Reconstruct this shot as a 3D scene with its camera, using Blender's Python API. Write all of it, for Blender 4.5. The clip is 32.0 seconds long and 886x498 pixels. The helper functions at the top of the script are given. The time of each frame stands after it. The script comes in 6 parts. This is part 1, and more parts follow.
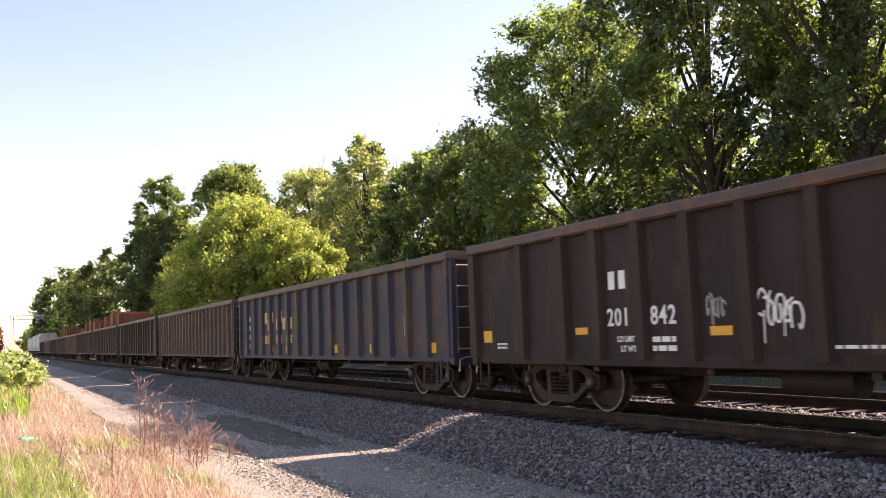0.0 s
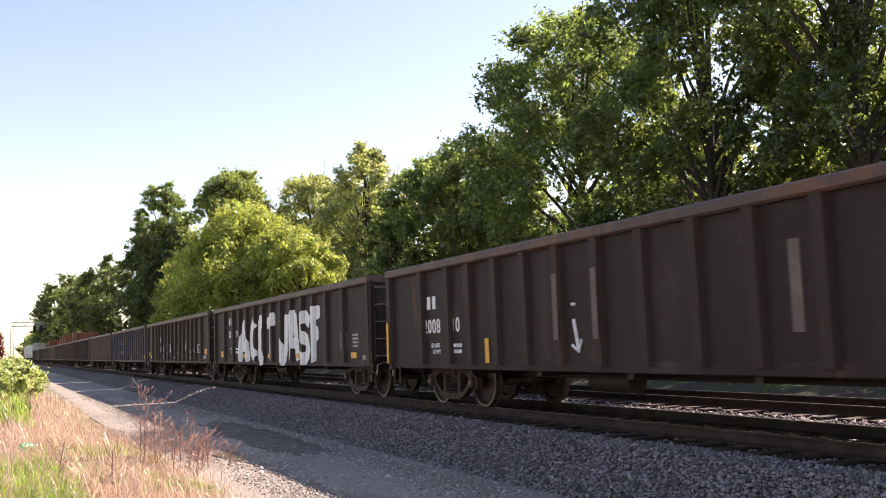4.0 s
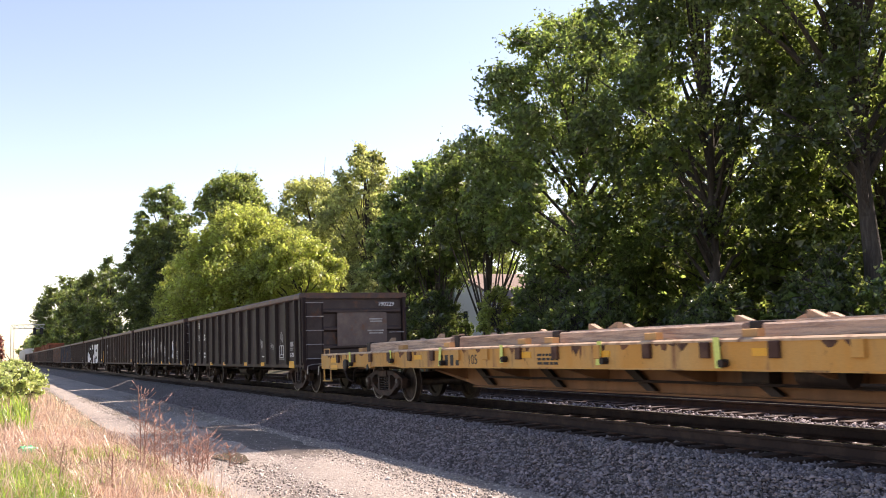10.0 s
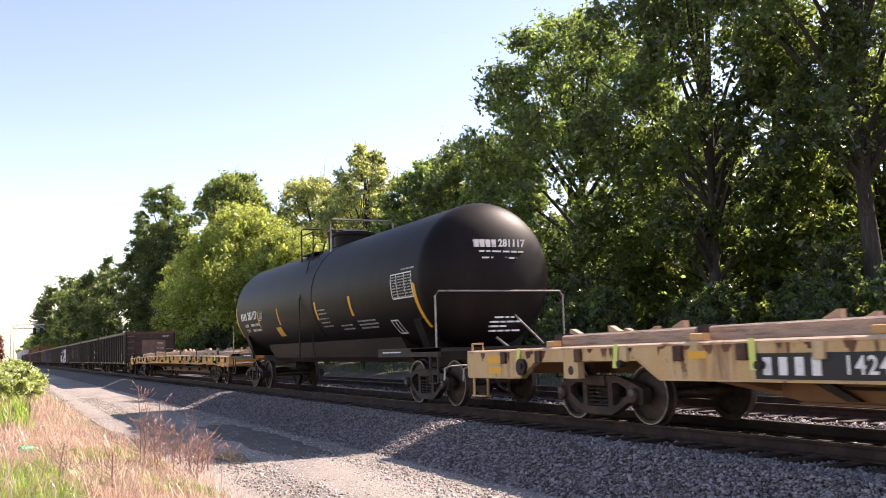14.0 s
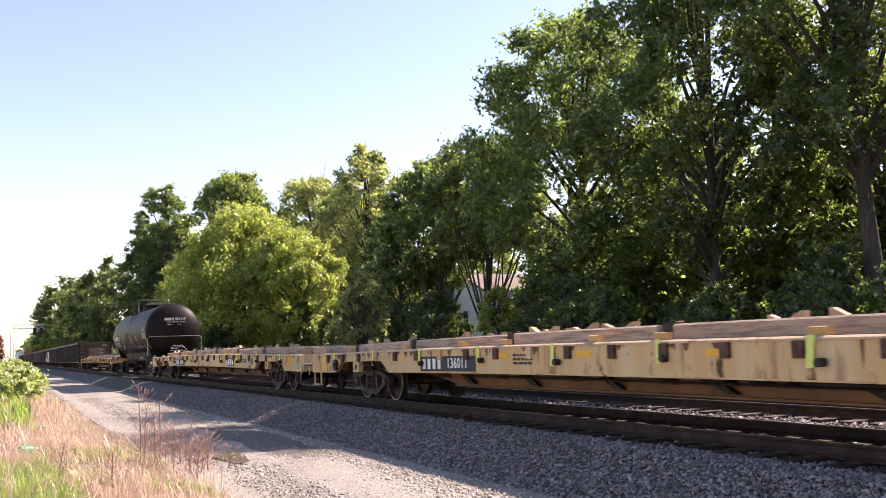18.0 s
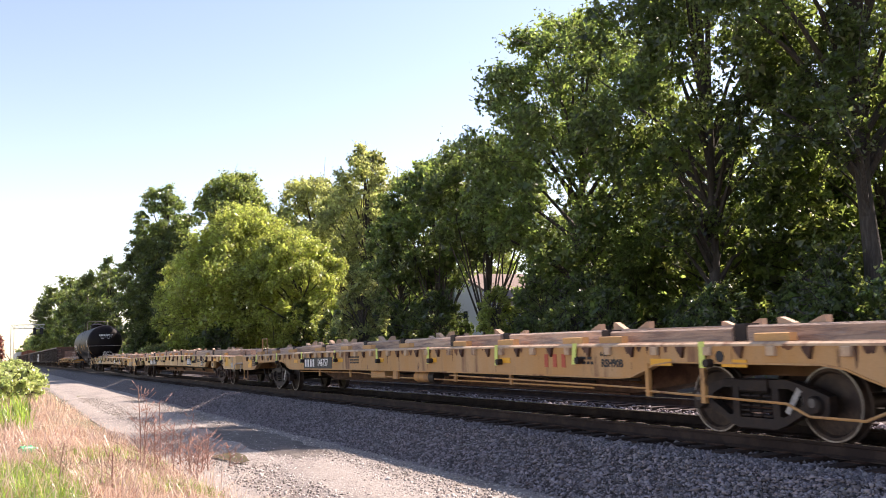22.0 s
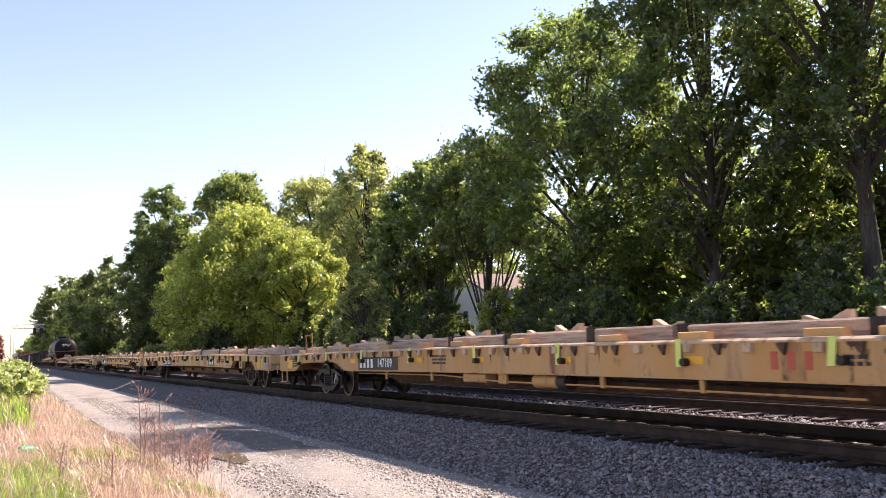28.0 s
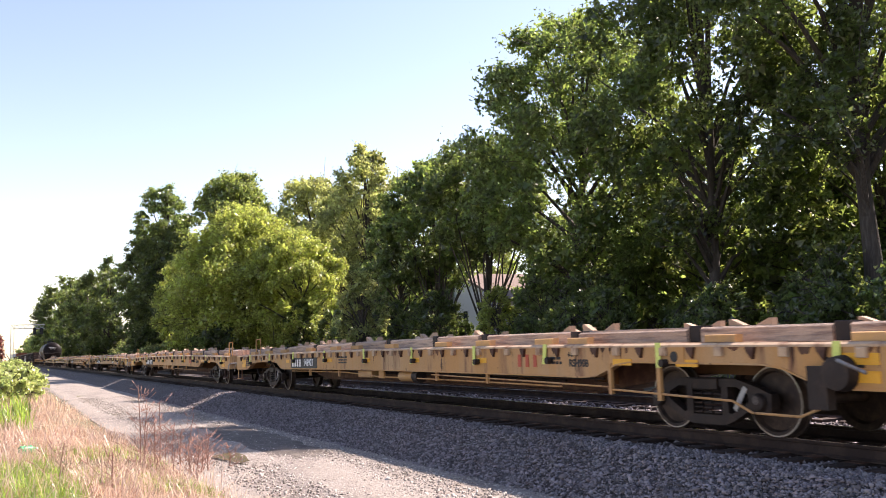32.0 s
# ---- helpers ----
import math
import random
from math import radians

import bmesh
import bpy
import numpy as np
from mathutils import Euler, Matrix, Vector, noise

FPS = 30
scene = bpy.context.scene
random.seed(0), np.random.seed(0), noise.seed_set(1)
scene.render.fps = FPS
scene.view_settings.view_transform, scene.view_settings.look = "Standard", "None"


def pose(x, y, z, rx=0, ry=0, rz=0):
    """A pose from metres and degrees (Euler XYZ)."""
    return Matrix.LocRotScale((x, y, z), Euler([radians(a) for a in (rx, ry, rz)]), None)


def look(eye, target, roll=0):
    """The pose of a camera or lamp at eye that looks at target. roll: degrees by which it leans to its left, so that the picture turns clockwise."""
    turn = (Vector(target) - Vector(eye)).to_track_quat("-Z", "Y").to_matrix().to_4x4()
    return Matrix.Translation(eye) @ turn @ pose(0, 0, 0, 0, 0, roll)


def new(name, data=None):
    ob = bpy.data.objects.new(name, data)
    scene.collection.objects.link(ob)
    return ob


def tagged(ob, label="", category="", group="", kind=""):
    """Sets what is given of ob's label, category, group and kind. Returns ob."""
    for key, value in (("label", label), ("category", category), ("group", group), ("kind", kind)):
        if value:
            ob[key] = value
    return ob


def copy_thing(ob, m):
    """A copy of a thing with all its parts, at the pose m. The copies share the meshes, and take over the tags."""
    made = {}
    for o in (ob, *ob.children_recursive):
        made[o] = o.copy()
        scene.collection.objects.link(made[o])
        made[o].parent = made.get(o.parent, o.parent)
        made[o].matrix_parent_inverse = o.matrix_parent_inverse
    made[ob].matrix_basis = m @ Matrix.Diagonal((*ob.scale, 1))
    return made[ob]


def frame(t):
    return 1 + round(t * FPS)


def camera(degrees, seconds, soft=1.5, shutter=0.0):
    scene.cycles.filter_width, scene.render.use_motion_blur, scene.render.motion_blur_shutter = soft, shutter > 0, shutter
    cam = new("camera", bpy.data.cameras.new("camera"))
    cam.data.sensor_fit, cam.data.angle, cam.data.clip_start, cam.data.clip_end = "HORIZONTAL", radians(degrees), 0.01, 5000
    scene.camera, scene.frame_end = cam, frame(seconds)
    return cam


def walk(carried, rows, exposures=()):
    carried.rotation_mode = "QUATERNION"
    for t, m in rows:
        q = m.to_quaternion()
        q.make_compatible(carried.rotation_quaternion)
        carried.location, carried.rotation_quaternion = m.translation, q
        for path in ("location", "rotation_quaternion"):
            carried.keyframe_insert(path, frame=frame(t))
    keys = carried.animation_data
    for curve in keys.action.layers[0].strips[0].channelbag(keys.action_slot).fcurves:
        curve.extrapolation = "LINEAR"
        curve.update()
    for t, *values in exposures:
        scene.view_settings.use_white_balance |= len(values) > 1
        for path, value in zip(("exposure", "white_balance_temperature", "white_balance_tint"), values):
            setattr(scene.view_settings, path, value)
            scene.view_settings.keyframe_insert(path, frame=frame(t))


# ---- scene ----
XC = 9.133          # centre line of the near track; rail tops at z = 0
XF = 13.25          # centre line of the far track
ROAD = -0.7

# ---- camera ----
cam = camera(52.33, 32.0, 0.9, 0.15)


def held(dx, dy):
    """The hand-held pose, off its final aim by a few thousandths of a degree times dx, dy."""
    yaw, pitch = radians(26.457 - dx * 0.0359), radians(6.216 - dy * 0.0359)
    eye = Vector((0, 0, 1.181))
    way = Vector((math.sin(yaw) * math.cos(pitch), math.cos(yaw) * math.cos(pitch), math.sin(pitch)))
    return look(eye, eye + way, -1.762)


walk(cam, [(0, held(-1, 16)), (0.5, held(0, 17.5)), (1, held(1.5, 16.5)), (1.5, held(-1, 15)), (2, held(-2.5, 12.5)), (2.5, held(-1, 10.5)),
           (3, held(0, 8.5)), (3.5, held(0, 6)), (4.5, held(0, 3)), (5.5, held(0, 1)), (7, held(0, 0)), (32, held(0, 0))],
     exposures=[(0, 1.47, 7950, 26), (2.5, 1.41, 7600, 25), (5.5, 1.39, 7600, 25), (9, 1.38, 7500, 25), (13, 1.38, 7280, 25), (32, 1.4, 7150, 25)])

# ---- world, sun, exposure ----
world = bpy.data.worlds.new("world")
scene.world = world
world.use_nodes = True
nt = world.node_tree
sky = nt.nodes.new("ShaderNodeTexSky")
sky.sky_type = "NISHITA"
sky.sun_disc = False
sky.sun_elevation = radians(42.5)
sky.sun_rotation = radians(85)
sky.air_density, sky.dust_density, sky.ozone_density = 1.0, 0.4, 0.35
nt.nodes["Background"].inputs["Strength"].default_value = 0.105
nt.links.new(sky.outputs[0], nt.nodes["Background"].inputs["Color"])
sun_data = bpy.data.lights.new("sun", "SUN")
sun_data.energy, sun_data.angle, sun_data.color = 5.0, radians(0.53), (1.0, 0.95, 0.86)
sun = new("sun", sun_data)
sun.matrix_world = look((40, 4, 37.3), (0, 0, 0))

# ---- materials ----

def shade(name, base, rough=0.7, metal=0.0, tints=(), bump=0.0, scale=8.0, island=0.0, obj=0.0, grain=60.0, spec=0.4):
    """A surface: base colour, then (colour, noise scale, low, high, stretch) stains, grain and relief."""
    m = bpy.data.materials.new(name)
    m.use_nodes = True
    n, l = m.node_tree.nodes, m.node_tree.links
    p = n["Principled BSDF"]
    p.inputs["Roughness"].default_value, p.inputs["Metallic"].default_value = rough, metal
    p.inputs["Specular IOR Level"].default_value = spec
    co = n.new("ShaderNodeTexCoord")
    col = n.new("ShaderNodeRGB")
    col.outputs[0].default_value = (*base, 1)
    out = col.outputs[0]
    info = n.new("ShaderNodeObjectInfo")
    far = n.new("ShaderNodeMath")
    far.operation = "MULTIPLY"
    far.inputs[1].default_value = 37.0
    l.new(info.outputs["Random"], far.inputs[0])
    for c, sc, lo, hi, st in tints:
        mp = n.new("ShaderNodeMapping")
        mp.inputs["Scale"].default_value = st
        l.new(co.outputs["Object"], mp.inputs["Vector"])
        l.new(far.outputs[0], mp.inputs["Location"])
        tx = n.new("ShaderNodeTexNoise")
        tx.inputs["Scale"].default_value, tx.inputs["Detail"].default_value = sc, 6
        tx.inputs["Roughness"].default_value = 0.65
        l.new(mp.outputs[0], tx.inputs["Vector"])
        rg = n.new("ShaderNodeMapRange")
        rg.inputs["From Min"].default_value, rg.inputs["From Max"].default_value = lo, hi
        l.new(tx.outputs["Fac"], rg.inputs["Value"])
        mx = n.new("ShaderNodeMixRGB")
        mx.inputs["Color2"].default_value = (*c, 1)
        l.new(rg.outputs[0], mx.inputs["Fac"])
        l.new(out, mx.inputs["Color1"])
        out = mx.outputs[0]
    for amount, kind in ((island, "ShaderNodeNewGeometry"), (obj, "ShaderNodeObjectInfo")):
        if amount:
            g = n.new(kind)
            rg = n.new("ShaderNodeMapRange")
            rg.inputs["To Min"].default_value, rg.inputs["To Max"].default_value = 1 - amount, 1 + amount
            l.new(g.outputs["Random Per Island" if island and kind.endswith("Geometry") else "Random"], rg.inputs["Value"])
            hs = n.new("ShaderNodeHueSaturation")
            l.new(rg.outputs[0], hs.inputs["Value"])
            l.new(out, hs.inputs["Color"])
            out = hs.outputs[0]
    gr = n.new("ShaderNodeTexNoise")
    gr.inputs["Scale"].default_value, gr.inputs["Detail"].default_value = grain, 3
    l.new(co.outputs["Object"], gr.inputs["Vector"])
    rg = n.new("ShaderNodeMapRange")
    rg.inputs["To Min"].default_value, rg.inputs["To Max"].default_value = 0.8, 1.2
    l.new(gr.outputs["Fac"], rg.inputs["Value"])
    hs = n.new("ShaderNodeHueSaturation")
    l.new(rg.outputs[0], hs.inputs["Value"])
    l.new(out, hs.inputs["Color"])
    l.new(hs.outputs[0], p.inputs["Base Color"])
    if bump:
        bt = n.new("ShaderNodeTexNoise")
        bt.inputs["Scale"].default_value, bt.inputs["Detail"].default_value = scale, 5
        l.new(co.outputs["Object"], bt.inputs["Vector"])
        b = n.new("ShaderNodeBump")
        b.inputs["Strength"].default_value, b.inputs["Distance"].default_value = bump, 0.03
        l.new(bt.outputs["Fac"], b.inputs["Height"])
        l.new(b.outputs[0], p.inputs["Normal"])
    return m


def leafy(name, base, through_col, spread=0.7, through_amount=0.5):
    m = bpy.data.materials.new(name)
    m.use_nodes = True
    n, l = m.node_tree.nodes, m.node_tree.links
    n.remove(n["Principled BSDF"])
    g = n.new("ShaderNodeNewGeometry")
    co = n.new("ShaderNodeTexCoord")
    big = n.new("ShaderNodeTexNoise")
    big.inputs["Scale"].default_value = 0.35
    l.new(co.outputs["Object"], big.inputs["Vector"])
    add = n.new("ShaderNodeMath")
    add.operation = "ADD"
    l.new(g.outputs["Random Per Island"], add.inputs[0])
    l.new(big.outputs["Fac"], add.inputs[1])
    rg = n.new("ShaderNodeMapRange")
    rg.inputs["From Min"].default_value, rg.inputs["From Max"].default_value = 0.3, 1.7
    rg.inputs["To Min"].default_value, rg.inputs["To Max"].default_value = 1 - spread, 1 + spread
    l.new(add.outputs[0], rg.inputs["Value"])
    hue = n.new("ShaderNodeMapRange")
    hue.inputs["To Min"].default_value, hue.inputs["To Max"].default_value = 0.485, 0.52
    l.new(g.outputs["Random Per Island"], hue.inputs["Value"])
    parts = []
    for c, kind in ((base, "ShaderNodeBsdfDiffuse"), (through_col, "ShaderNodeBsdfTranslucent")):
        hs = n.new("ShaderNodeHueSaturation")
        hs.inputs["Color"].default_value = (*c, 1)
        l.new(rg.outputs[0], hs.inputs["Value"])
        l.new(hue.outputs[0], hs.inputs["Hue"])
        s = n.new(kind)
        l.new(hs.outputs[0], s.inputs["Color"])
        parts.append(s)
    mx = n.new("ShaderNodeMixShader")
    mx.inputs["Fac"].default_value = through_amount
    l.new(parts[0].outputs[0], mx.inputs[1])
    l.new(parts[1].outputs[0], mx.inputs[2])
    gl = n.new("ShaderNodeBsdfGlossy")
    gl.inputs["Roughness"].default_value = 0.38
    gl.inputs["Color"].default_value = (0.9, 0.95, 0.9, 1)
    m2 = n.new("ShaderNodeMixShader")
    m2.inputs["Fac"].default_value = 0.05
    l.new(mx.outputs[0], m2.inputs[1])
    l.new(gl.outputs[0], m2.inputs[2])
    l.new(m2.outputs[0], n["Material Output"].inputs["Surface"])
    return m


ONE = (1, 1, 1)
RUST = (0.16, 0.065, 0.03)
TALL = (1, 1, 0.15)
black_paint = shade("black_paint", (0.025, 0.0142, 0.0142), 0.62, 0, [((0.044, 0.0275, 0.0265), 1.2, 0.45, 0.75, TALL), (RUST, 2.2, 0.6, 0.8, TALL), ((0.058, 0.041, 0.039), 0.7, 0.58, 0.72, ONE)], 0.6, 1.6, spec=0.22)
post_paint = shade("post_black", (0.018, 0.0102, 0.0102), 0.6, 0, [((0.03, 0.02, 0.016), 1.5, 0.5, 0.8, TALL), (RUST, 2.2, 0.62, 0.8, TALL)], 0.25, 5.0, spec=0.2)
post_brown = shade("post_brown", (0.036, 0.022, 0.019), 0.6, 0, [((0.055, 0.035, 0.028), 1.5, 0.5, 0.8, TALL), (RUST, 2.2, 0.6, 0.78, TALL)], 0.25, 5.0, spec=0.2)
brown_paint = shade("brown_paint", (0.045, 0.024, 0.02), 0.65, 0, [((0.08, 0.05, 0.042), 1.1, 0.45, 0.8, TALL), (RUST, 2.0, 0.55, 0.8, TALL)], 0.25, 3.0)
blue_paint = shade("blue_paint", (0.022, 0.021, 0.041), 0.6, 0, [((0.037, 0.035, 0.05), 1.3, 0.42, 0.75, TALL), ((0.075, 0.035, 0.024), 0.9, 0.52, 0.62, ONE)], 0.25, 3.0)
chord_paint = shade("chord_paint", (0.068, 0.04, 0.035), 0.55, 0, [(RUST, 3.0, 0.45, 0.7, ONE)], 0.3, 9.0)
end_paint = shade("end_paint", (0.12, 0.085, 0.075), 0.65, 0, [((0.2, 0.15, 0.12), 2.0, 0.5, 0.8, ONE), (RUST, 3.0, 0.55, 0.75, ONE)], 0.2, 6.0)
end_dark = shade("end_dark_paint", (0.055, 0.036, 0.032), 0.65, 0, [((0.09, 0.065, 0.055), 2.0, 0.5, 0.8, ONE), (RUST, 3.0, 0.58, 0.75, ONE)], 0.2, 6.0)
truck_brown = shade("truck_brown", (0.036, 0.022, 0.017), 0.75, 0.1, [((0.085, 0.045, 0.03), 4.0, 0.45, 0.7, ONE)], 0.4, 14.0)
rust_run_brown = shade("rust_run_brown", (0.17, 0.075, 0.04), 0.8, 0, [((0.09, 0.04, 0.022), 5.0, 0.45, 0.7, ONE)], 0.2, 9.0)
rust_metal = shade("rust_metal", (0.068, 0.031, 0.022), 0.75, 0.2, [((0.15, 0.08, 0.05), 4.0, 0.45, 0.7, ONE)], 0.4, 14.0)
dark_metal = shade("dark_metal", (0.024, 0.0165, 0.0145), 0.65, 0.2, [((0.06, 0.036, 0.027), 5.0, 0.5, 0.75, ONE)], 0.3, 14.0)
rim_metal = shade("rim_metal", (0.3, 0.28, 0.26), 0.4, 0.7, [((0.1, 0.07, 0.05), 8.0, 0.5, 0.75, ONE)])
cap_metal = shade("cap_metal", (0.13, 0.115, 0.105), 0.55, 0.3, [((0.05, 0.035, 0.03), 9.0, 0.45, 0.7, ONE)])
rung_metal = shade("rung_metal", (0.3, 0.28, 0.26), 0.4, 0.5, [(RUST, 9.0, 0.5, 0.75, ONE)])
wheel_steel = shade("wheel_steel", (0.04, 0.029, 0.026), 0.6, 0.5, [((0.1, 0.07, 0.055), 5.0, 0.45, 0.7, ONE)])
rail_side = shade("rail_side", (0.024, 0.0125, 0.01), 0.85, 0.0, [((0.06, 0.036, 0.026), 3.0, 0.45, 0.7, ONE)], 0.2, 20.0)
rail_top = shade("rail_top", (0.5, 0.49, 0.48), 0.25, 1.0)
tie_wood = shade("tie_wood", (0.03, 0.0175, 0.014), 0.9, 0, [((0.056, 0.036, 0.029), 5.0, 0.4, 0.7, (1, 6, 6))], 0.6, 12.0, obj=0.25)
ttx_yellow = shade("flatcar_yellow", (0.46, 0.235, 0.08), 0.65, 0, [((0.46, 0.28, 0.14), 1.2, 0.4, 0.65, TALL), ((0.17, 0.07, 0.035), 2.4, 0.55, 0.68, TALL), ((0.08, 0.035, 0.02), 5.0, 0.62, 0.7, (1, 1, 0.4))], 0.2, 4.0)
ttx_tan = shade("flatcar_tan", (0.55, 0.345, 0.16), 0.7, 0, [((0.58, 0.45, 0.28), 1.5, 0.45, 0.7, TALL), ((0.18, 0.075, 0.04), 2.2, 0.56, 0.7, TALL), ((0.07, 0.03, 0.018), 5.0, 0.6, 0.68, (1, 1, 0.4))], 0.2, 4.0)
ttx_orange = shade("flatcar_orange", (0.53, 0.25, 0.05), 0.65, 0, [((0.52, 0.31, 0.11), 1.2, 0.4, 0.65, TALL), ((0.2, 0.08, 0.035), 2.4, 0.56, 0.68, TALL), ((0.08, 0.035, 0.02), 5.0, 0.62, 0.7, (1, 1, 0.4))], 0.2, 4.0)
ttx_brown = shade("flatcar_brown", (0.47, 0.255, 0.1), 0.7, 0, [((0.5, 0.36, 0.21), 1.5, 0.45, 0.7, TALL), ((0.18, 0.075, 0.04), 2.2, 0.54, 0.68, TALL), ((0.07, 0.03, 0.018), 5.0, 0.6, 0.68, (1, 1, 0.4))], 0.2, 4.0)
sill_brown = shade("centre_sill_brown", (0.22, 0.105, 0.048), 0.7, 0, [((0.12, 0.06, 0.03), 1.5, 0.45, 0.7, TALL)], 0.2, 4.0)
deck_rust = shade("deck_rust", (0.33, 0.2, 0.14), 0.8, 0, [((0.18, 0.08, 0.045), 2.5, 0.45, 0.7, ONE)], 0.3, 8.0)
# Paler than the deck: sunlight along the rim is put into the colour.
deck_edge_mat = shade("deck_edge", (0.5, 0.35, 0.23), 0.7, 0, [((0.2, 0.09, 0.05), 2.5, 0.5, 0.7, (1, 2, 1))], 0.3, 8.0)
timber = shade("timber", (0.49, 0.345, 0.255), 0.9, 0, [((0.17, 0.11, 0.09), 3.0, 0.45, 0.68, (8, 0.6, 8)), ((0.45, 0.37, 0.33), 6.0, 0.55, 0.75, (8, 0.6, 8))], 0.5, 20.0, obj=0.2)
orange_wood = shade("orange_wood", (0.5, 0.28, 0.11), 0.75, 0, [((0.42, 0.24, 0.12), 4.0, 0.45, 0.7, ONE)], 0.3, 20.0, obj=0.2)
fresh_wood = shade("fresh_wood", (0.36, 0.25, 0.17), 0.8, 0, [((0.36, 0.24, 0.16), 4.0, 0.45, 0.7, ONE)], 0.3, 20.0, obj=0.25)
worn_orange = shade("worn_orange_paint", (0.6, 0.36, 0.1), 0.7, 0, [((0.5, 0.36, 0.18), 4.0, 0.4, 0.65, ONE)])
bright_orange = shade("bright_orange_paint", (0.62, 0.31, 0.03), 0.6, 0, [((0.5, 0.33, 0.1), 5.0, 0.5, 0.7, ONE)])
strap = shade("webbing_strap", (0.62, 0.68, 0.18), 0.7)
reflector = shade("reflector_yellow", (0.74, 0.36, 0.03), 0.45)
white_paint = shade("white_paint", (0.78, 0.76, 0.75), 0.6, 0, [((0.4, 0.37, 0.34), 6.0, 0.55, 0.8, ONE)])
faded_white = shade("faded_white_paint", (0.4, 0.38, 0.36), 0.7, 0, [((0.16, 0.14, 0.13), 5.0, 0.45, 0.7, ONE)])
chalk_white = shade("chalk_white_paint", (0.6, 0.56, 0.53), 0.7, 0, [((0.3, 0.25, 0.22), 5.0, 0.45, 0.7, ONE)])
red_paint = shade("faded_red_paint", (0.45, 0.09, 0.05), 0.7)
panel_black = shade("panel_black", (0.02, 0.02, 0.022), 0.6)
tank_black = shade("tank_black", (0.0085, 0.0055, 0.0058), 0.5, 0, [((0.02, 0.0155, 0.0135), 0.9, 0.45, 0.8, (1, 1, 0.3))], 0.08, 2.0, spec=0.13)
belly_brown = shade("belly_brown", (0.028, 0.018, 0.015), 0.5, 0, [((0.06, 0.036, 0.026), 1.2, 0.45, 0.75, (1, 0.3, 1))], 0.1, 3.0)
scrap_rust = shade("scrap_rust", (0.27, 0.1, 0.055), 0.85, 0.1, [((0.1, 0.04, 0.025), 1.5, 0.4, 0.7, ONE)], 0.4, 6.0, obj=0.2)
hopper_grey = shade("hopper_grey", (0.5, 0.5, 0.48), 0.6, 0, [((0.3, 0.28, 0.26), 0.8, 0.5, 0.8, TALL)])
earth = shade("earth", (0.2, 0.15, 0.1), 0.95, 0, [((0.06, 0.075, 0.025), 0.25, 0.4, 0.6, ONE), ((0.2, 0.16, 0.09), 1.3, 0.5, 0.75, ONE)], 0.6, 3.0)
gravel = shade("gravel", (0.27, 0.235, 0.205), 0.95, 0, [((0.17, 0.145, 0.13), 0.35, 0.48, 0.62, (1.6, 0.4, 1)), ((0.4, 0.37, 0.33), 14.0, 0.5, 0.7, ONE), ((0.14, 0.13, 0.125), 22.0, 0.52, 0.66, ONE)], 1.0, 30.0, grain=35)
# Damp dirt; the tree shade on the road is put into its dark tone.
mud = shade("damp_dirt_shade", (0.075, 0.06, 0.05), 0.85, 0, [((0.17, 0.15, 0.13), 9.0, 0.5, 0.68, ONE), ((0.13, 0.11, 0.095), 1.5, 0.45, 0.7, ONE)], 0.8, 20.0)
ballast_bed = shade("ballast_bed", (0.08, 0.064, 0.064), 0.95, 0, [((0.07, 0.065, 0.062), 14.0, 0.45, 0.62, ONE), ((0.3, 0.29, 0.29), 20.0, 0.55, 0.7, ONE)], 1.0, 22.0)
stone_mat = shade("ballast_stone", (0.2, 0.172, 0.178), 0.9, 0, [((0.2, 0.18, 0.18), 3.0, 0.45, 0.65, ONE)], 0, 8, island=0.6)
pale_stone = shade("pale_stone", (0.4, 0.36, 0.32), 0.9, 0, [((0.25, 0.21, 0.18), 3.0, 0.45, 0.65, ONE)], 0, 8, island=0.5)
bottle_green = shade("bottle_green", (0.03, 0.4, 0.16), 0.25)
puddle_mat = shade("puddle", (0.13, 0.095, 0.06), 0.2, 0, [((0.1, 0.08, 0.05), 2.0, 0.45, 0.7, ONE)])
bark = shade("bark", (0.05, 0.04, 0.033), 0.95, 0, [((0.09, 0.078, 0.068), 3.0, 0.45, 0.7, (4, 4, 0.6))], 0.8, 14.0)
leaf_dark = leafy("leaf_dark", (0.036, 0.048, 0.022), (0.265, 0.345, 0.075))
leaf_deep = leafy("leaf_deep", (0.052, 0.072, 0.03), (0.32, 0.42, 0.095))
leaf_mid = leafy("leaf_mid", (0.09, 0.117, 0.042), (0.4, 0.48, 0.105))
leaf_yellow = leafy("leaf_yellow", (0.23, 0.265, 0.062), (0.55, 0.6, 0.12))
leaf_olive = leafy("leaf_olive", (0.2, 0.22, 0.085), (0.56, 0.59, 0.18))
leaf_red = leafy("leaf_red", (0.14, 0.05, 0.045), (0.25, 0.08, 0.06))
grass_green = leafy("grass_green", (0.16, 0.23, 0.045), (0.4, 0.52, 0.08))
bush_leaf = leafy("bush_leaf", (0.42, 0.46, 0.17), (0.6, 0.68, 0.24), 0.4)
grass_dry = leafy("grass_dry", (0.66, 0.47, 0.37), (0.58, 0.4, 0.3), 0.5)
grass_red = leafy("grass_red", (0.4, 0.2, 0.15), (0.4, 0.2, 0.13), 0.5)
weed_stem = shade("weed_stem", (0.32, 0.17, 0.13), 0.9, 0, [((0.35, 0.22, 0.16), 9.0, 0.45, 0.7, ONE)])
wall_white = shade("wall_white", (0.62, 0.62, 0.6), 0.8)
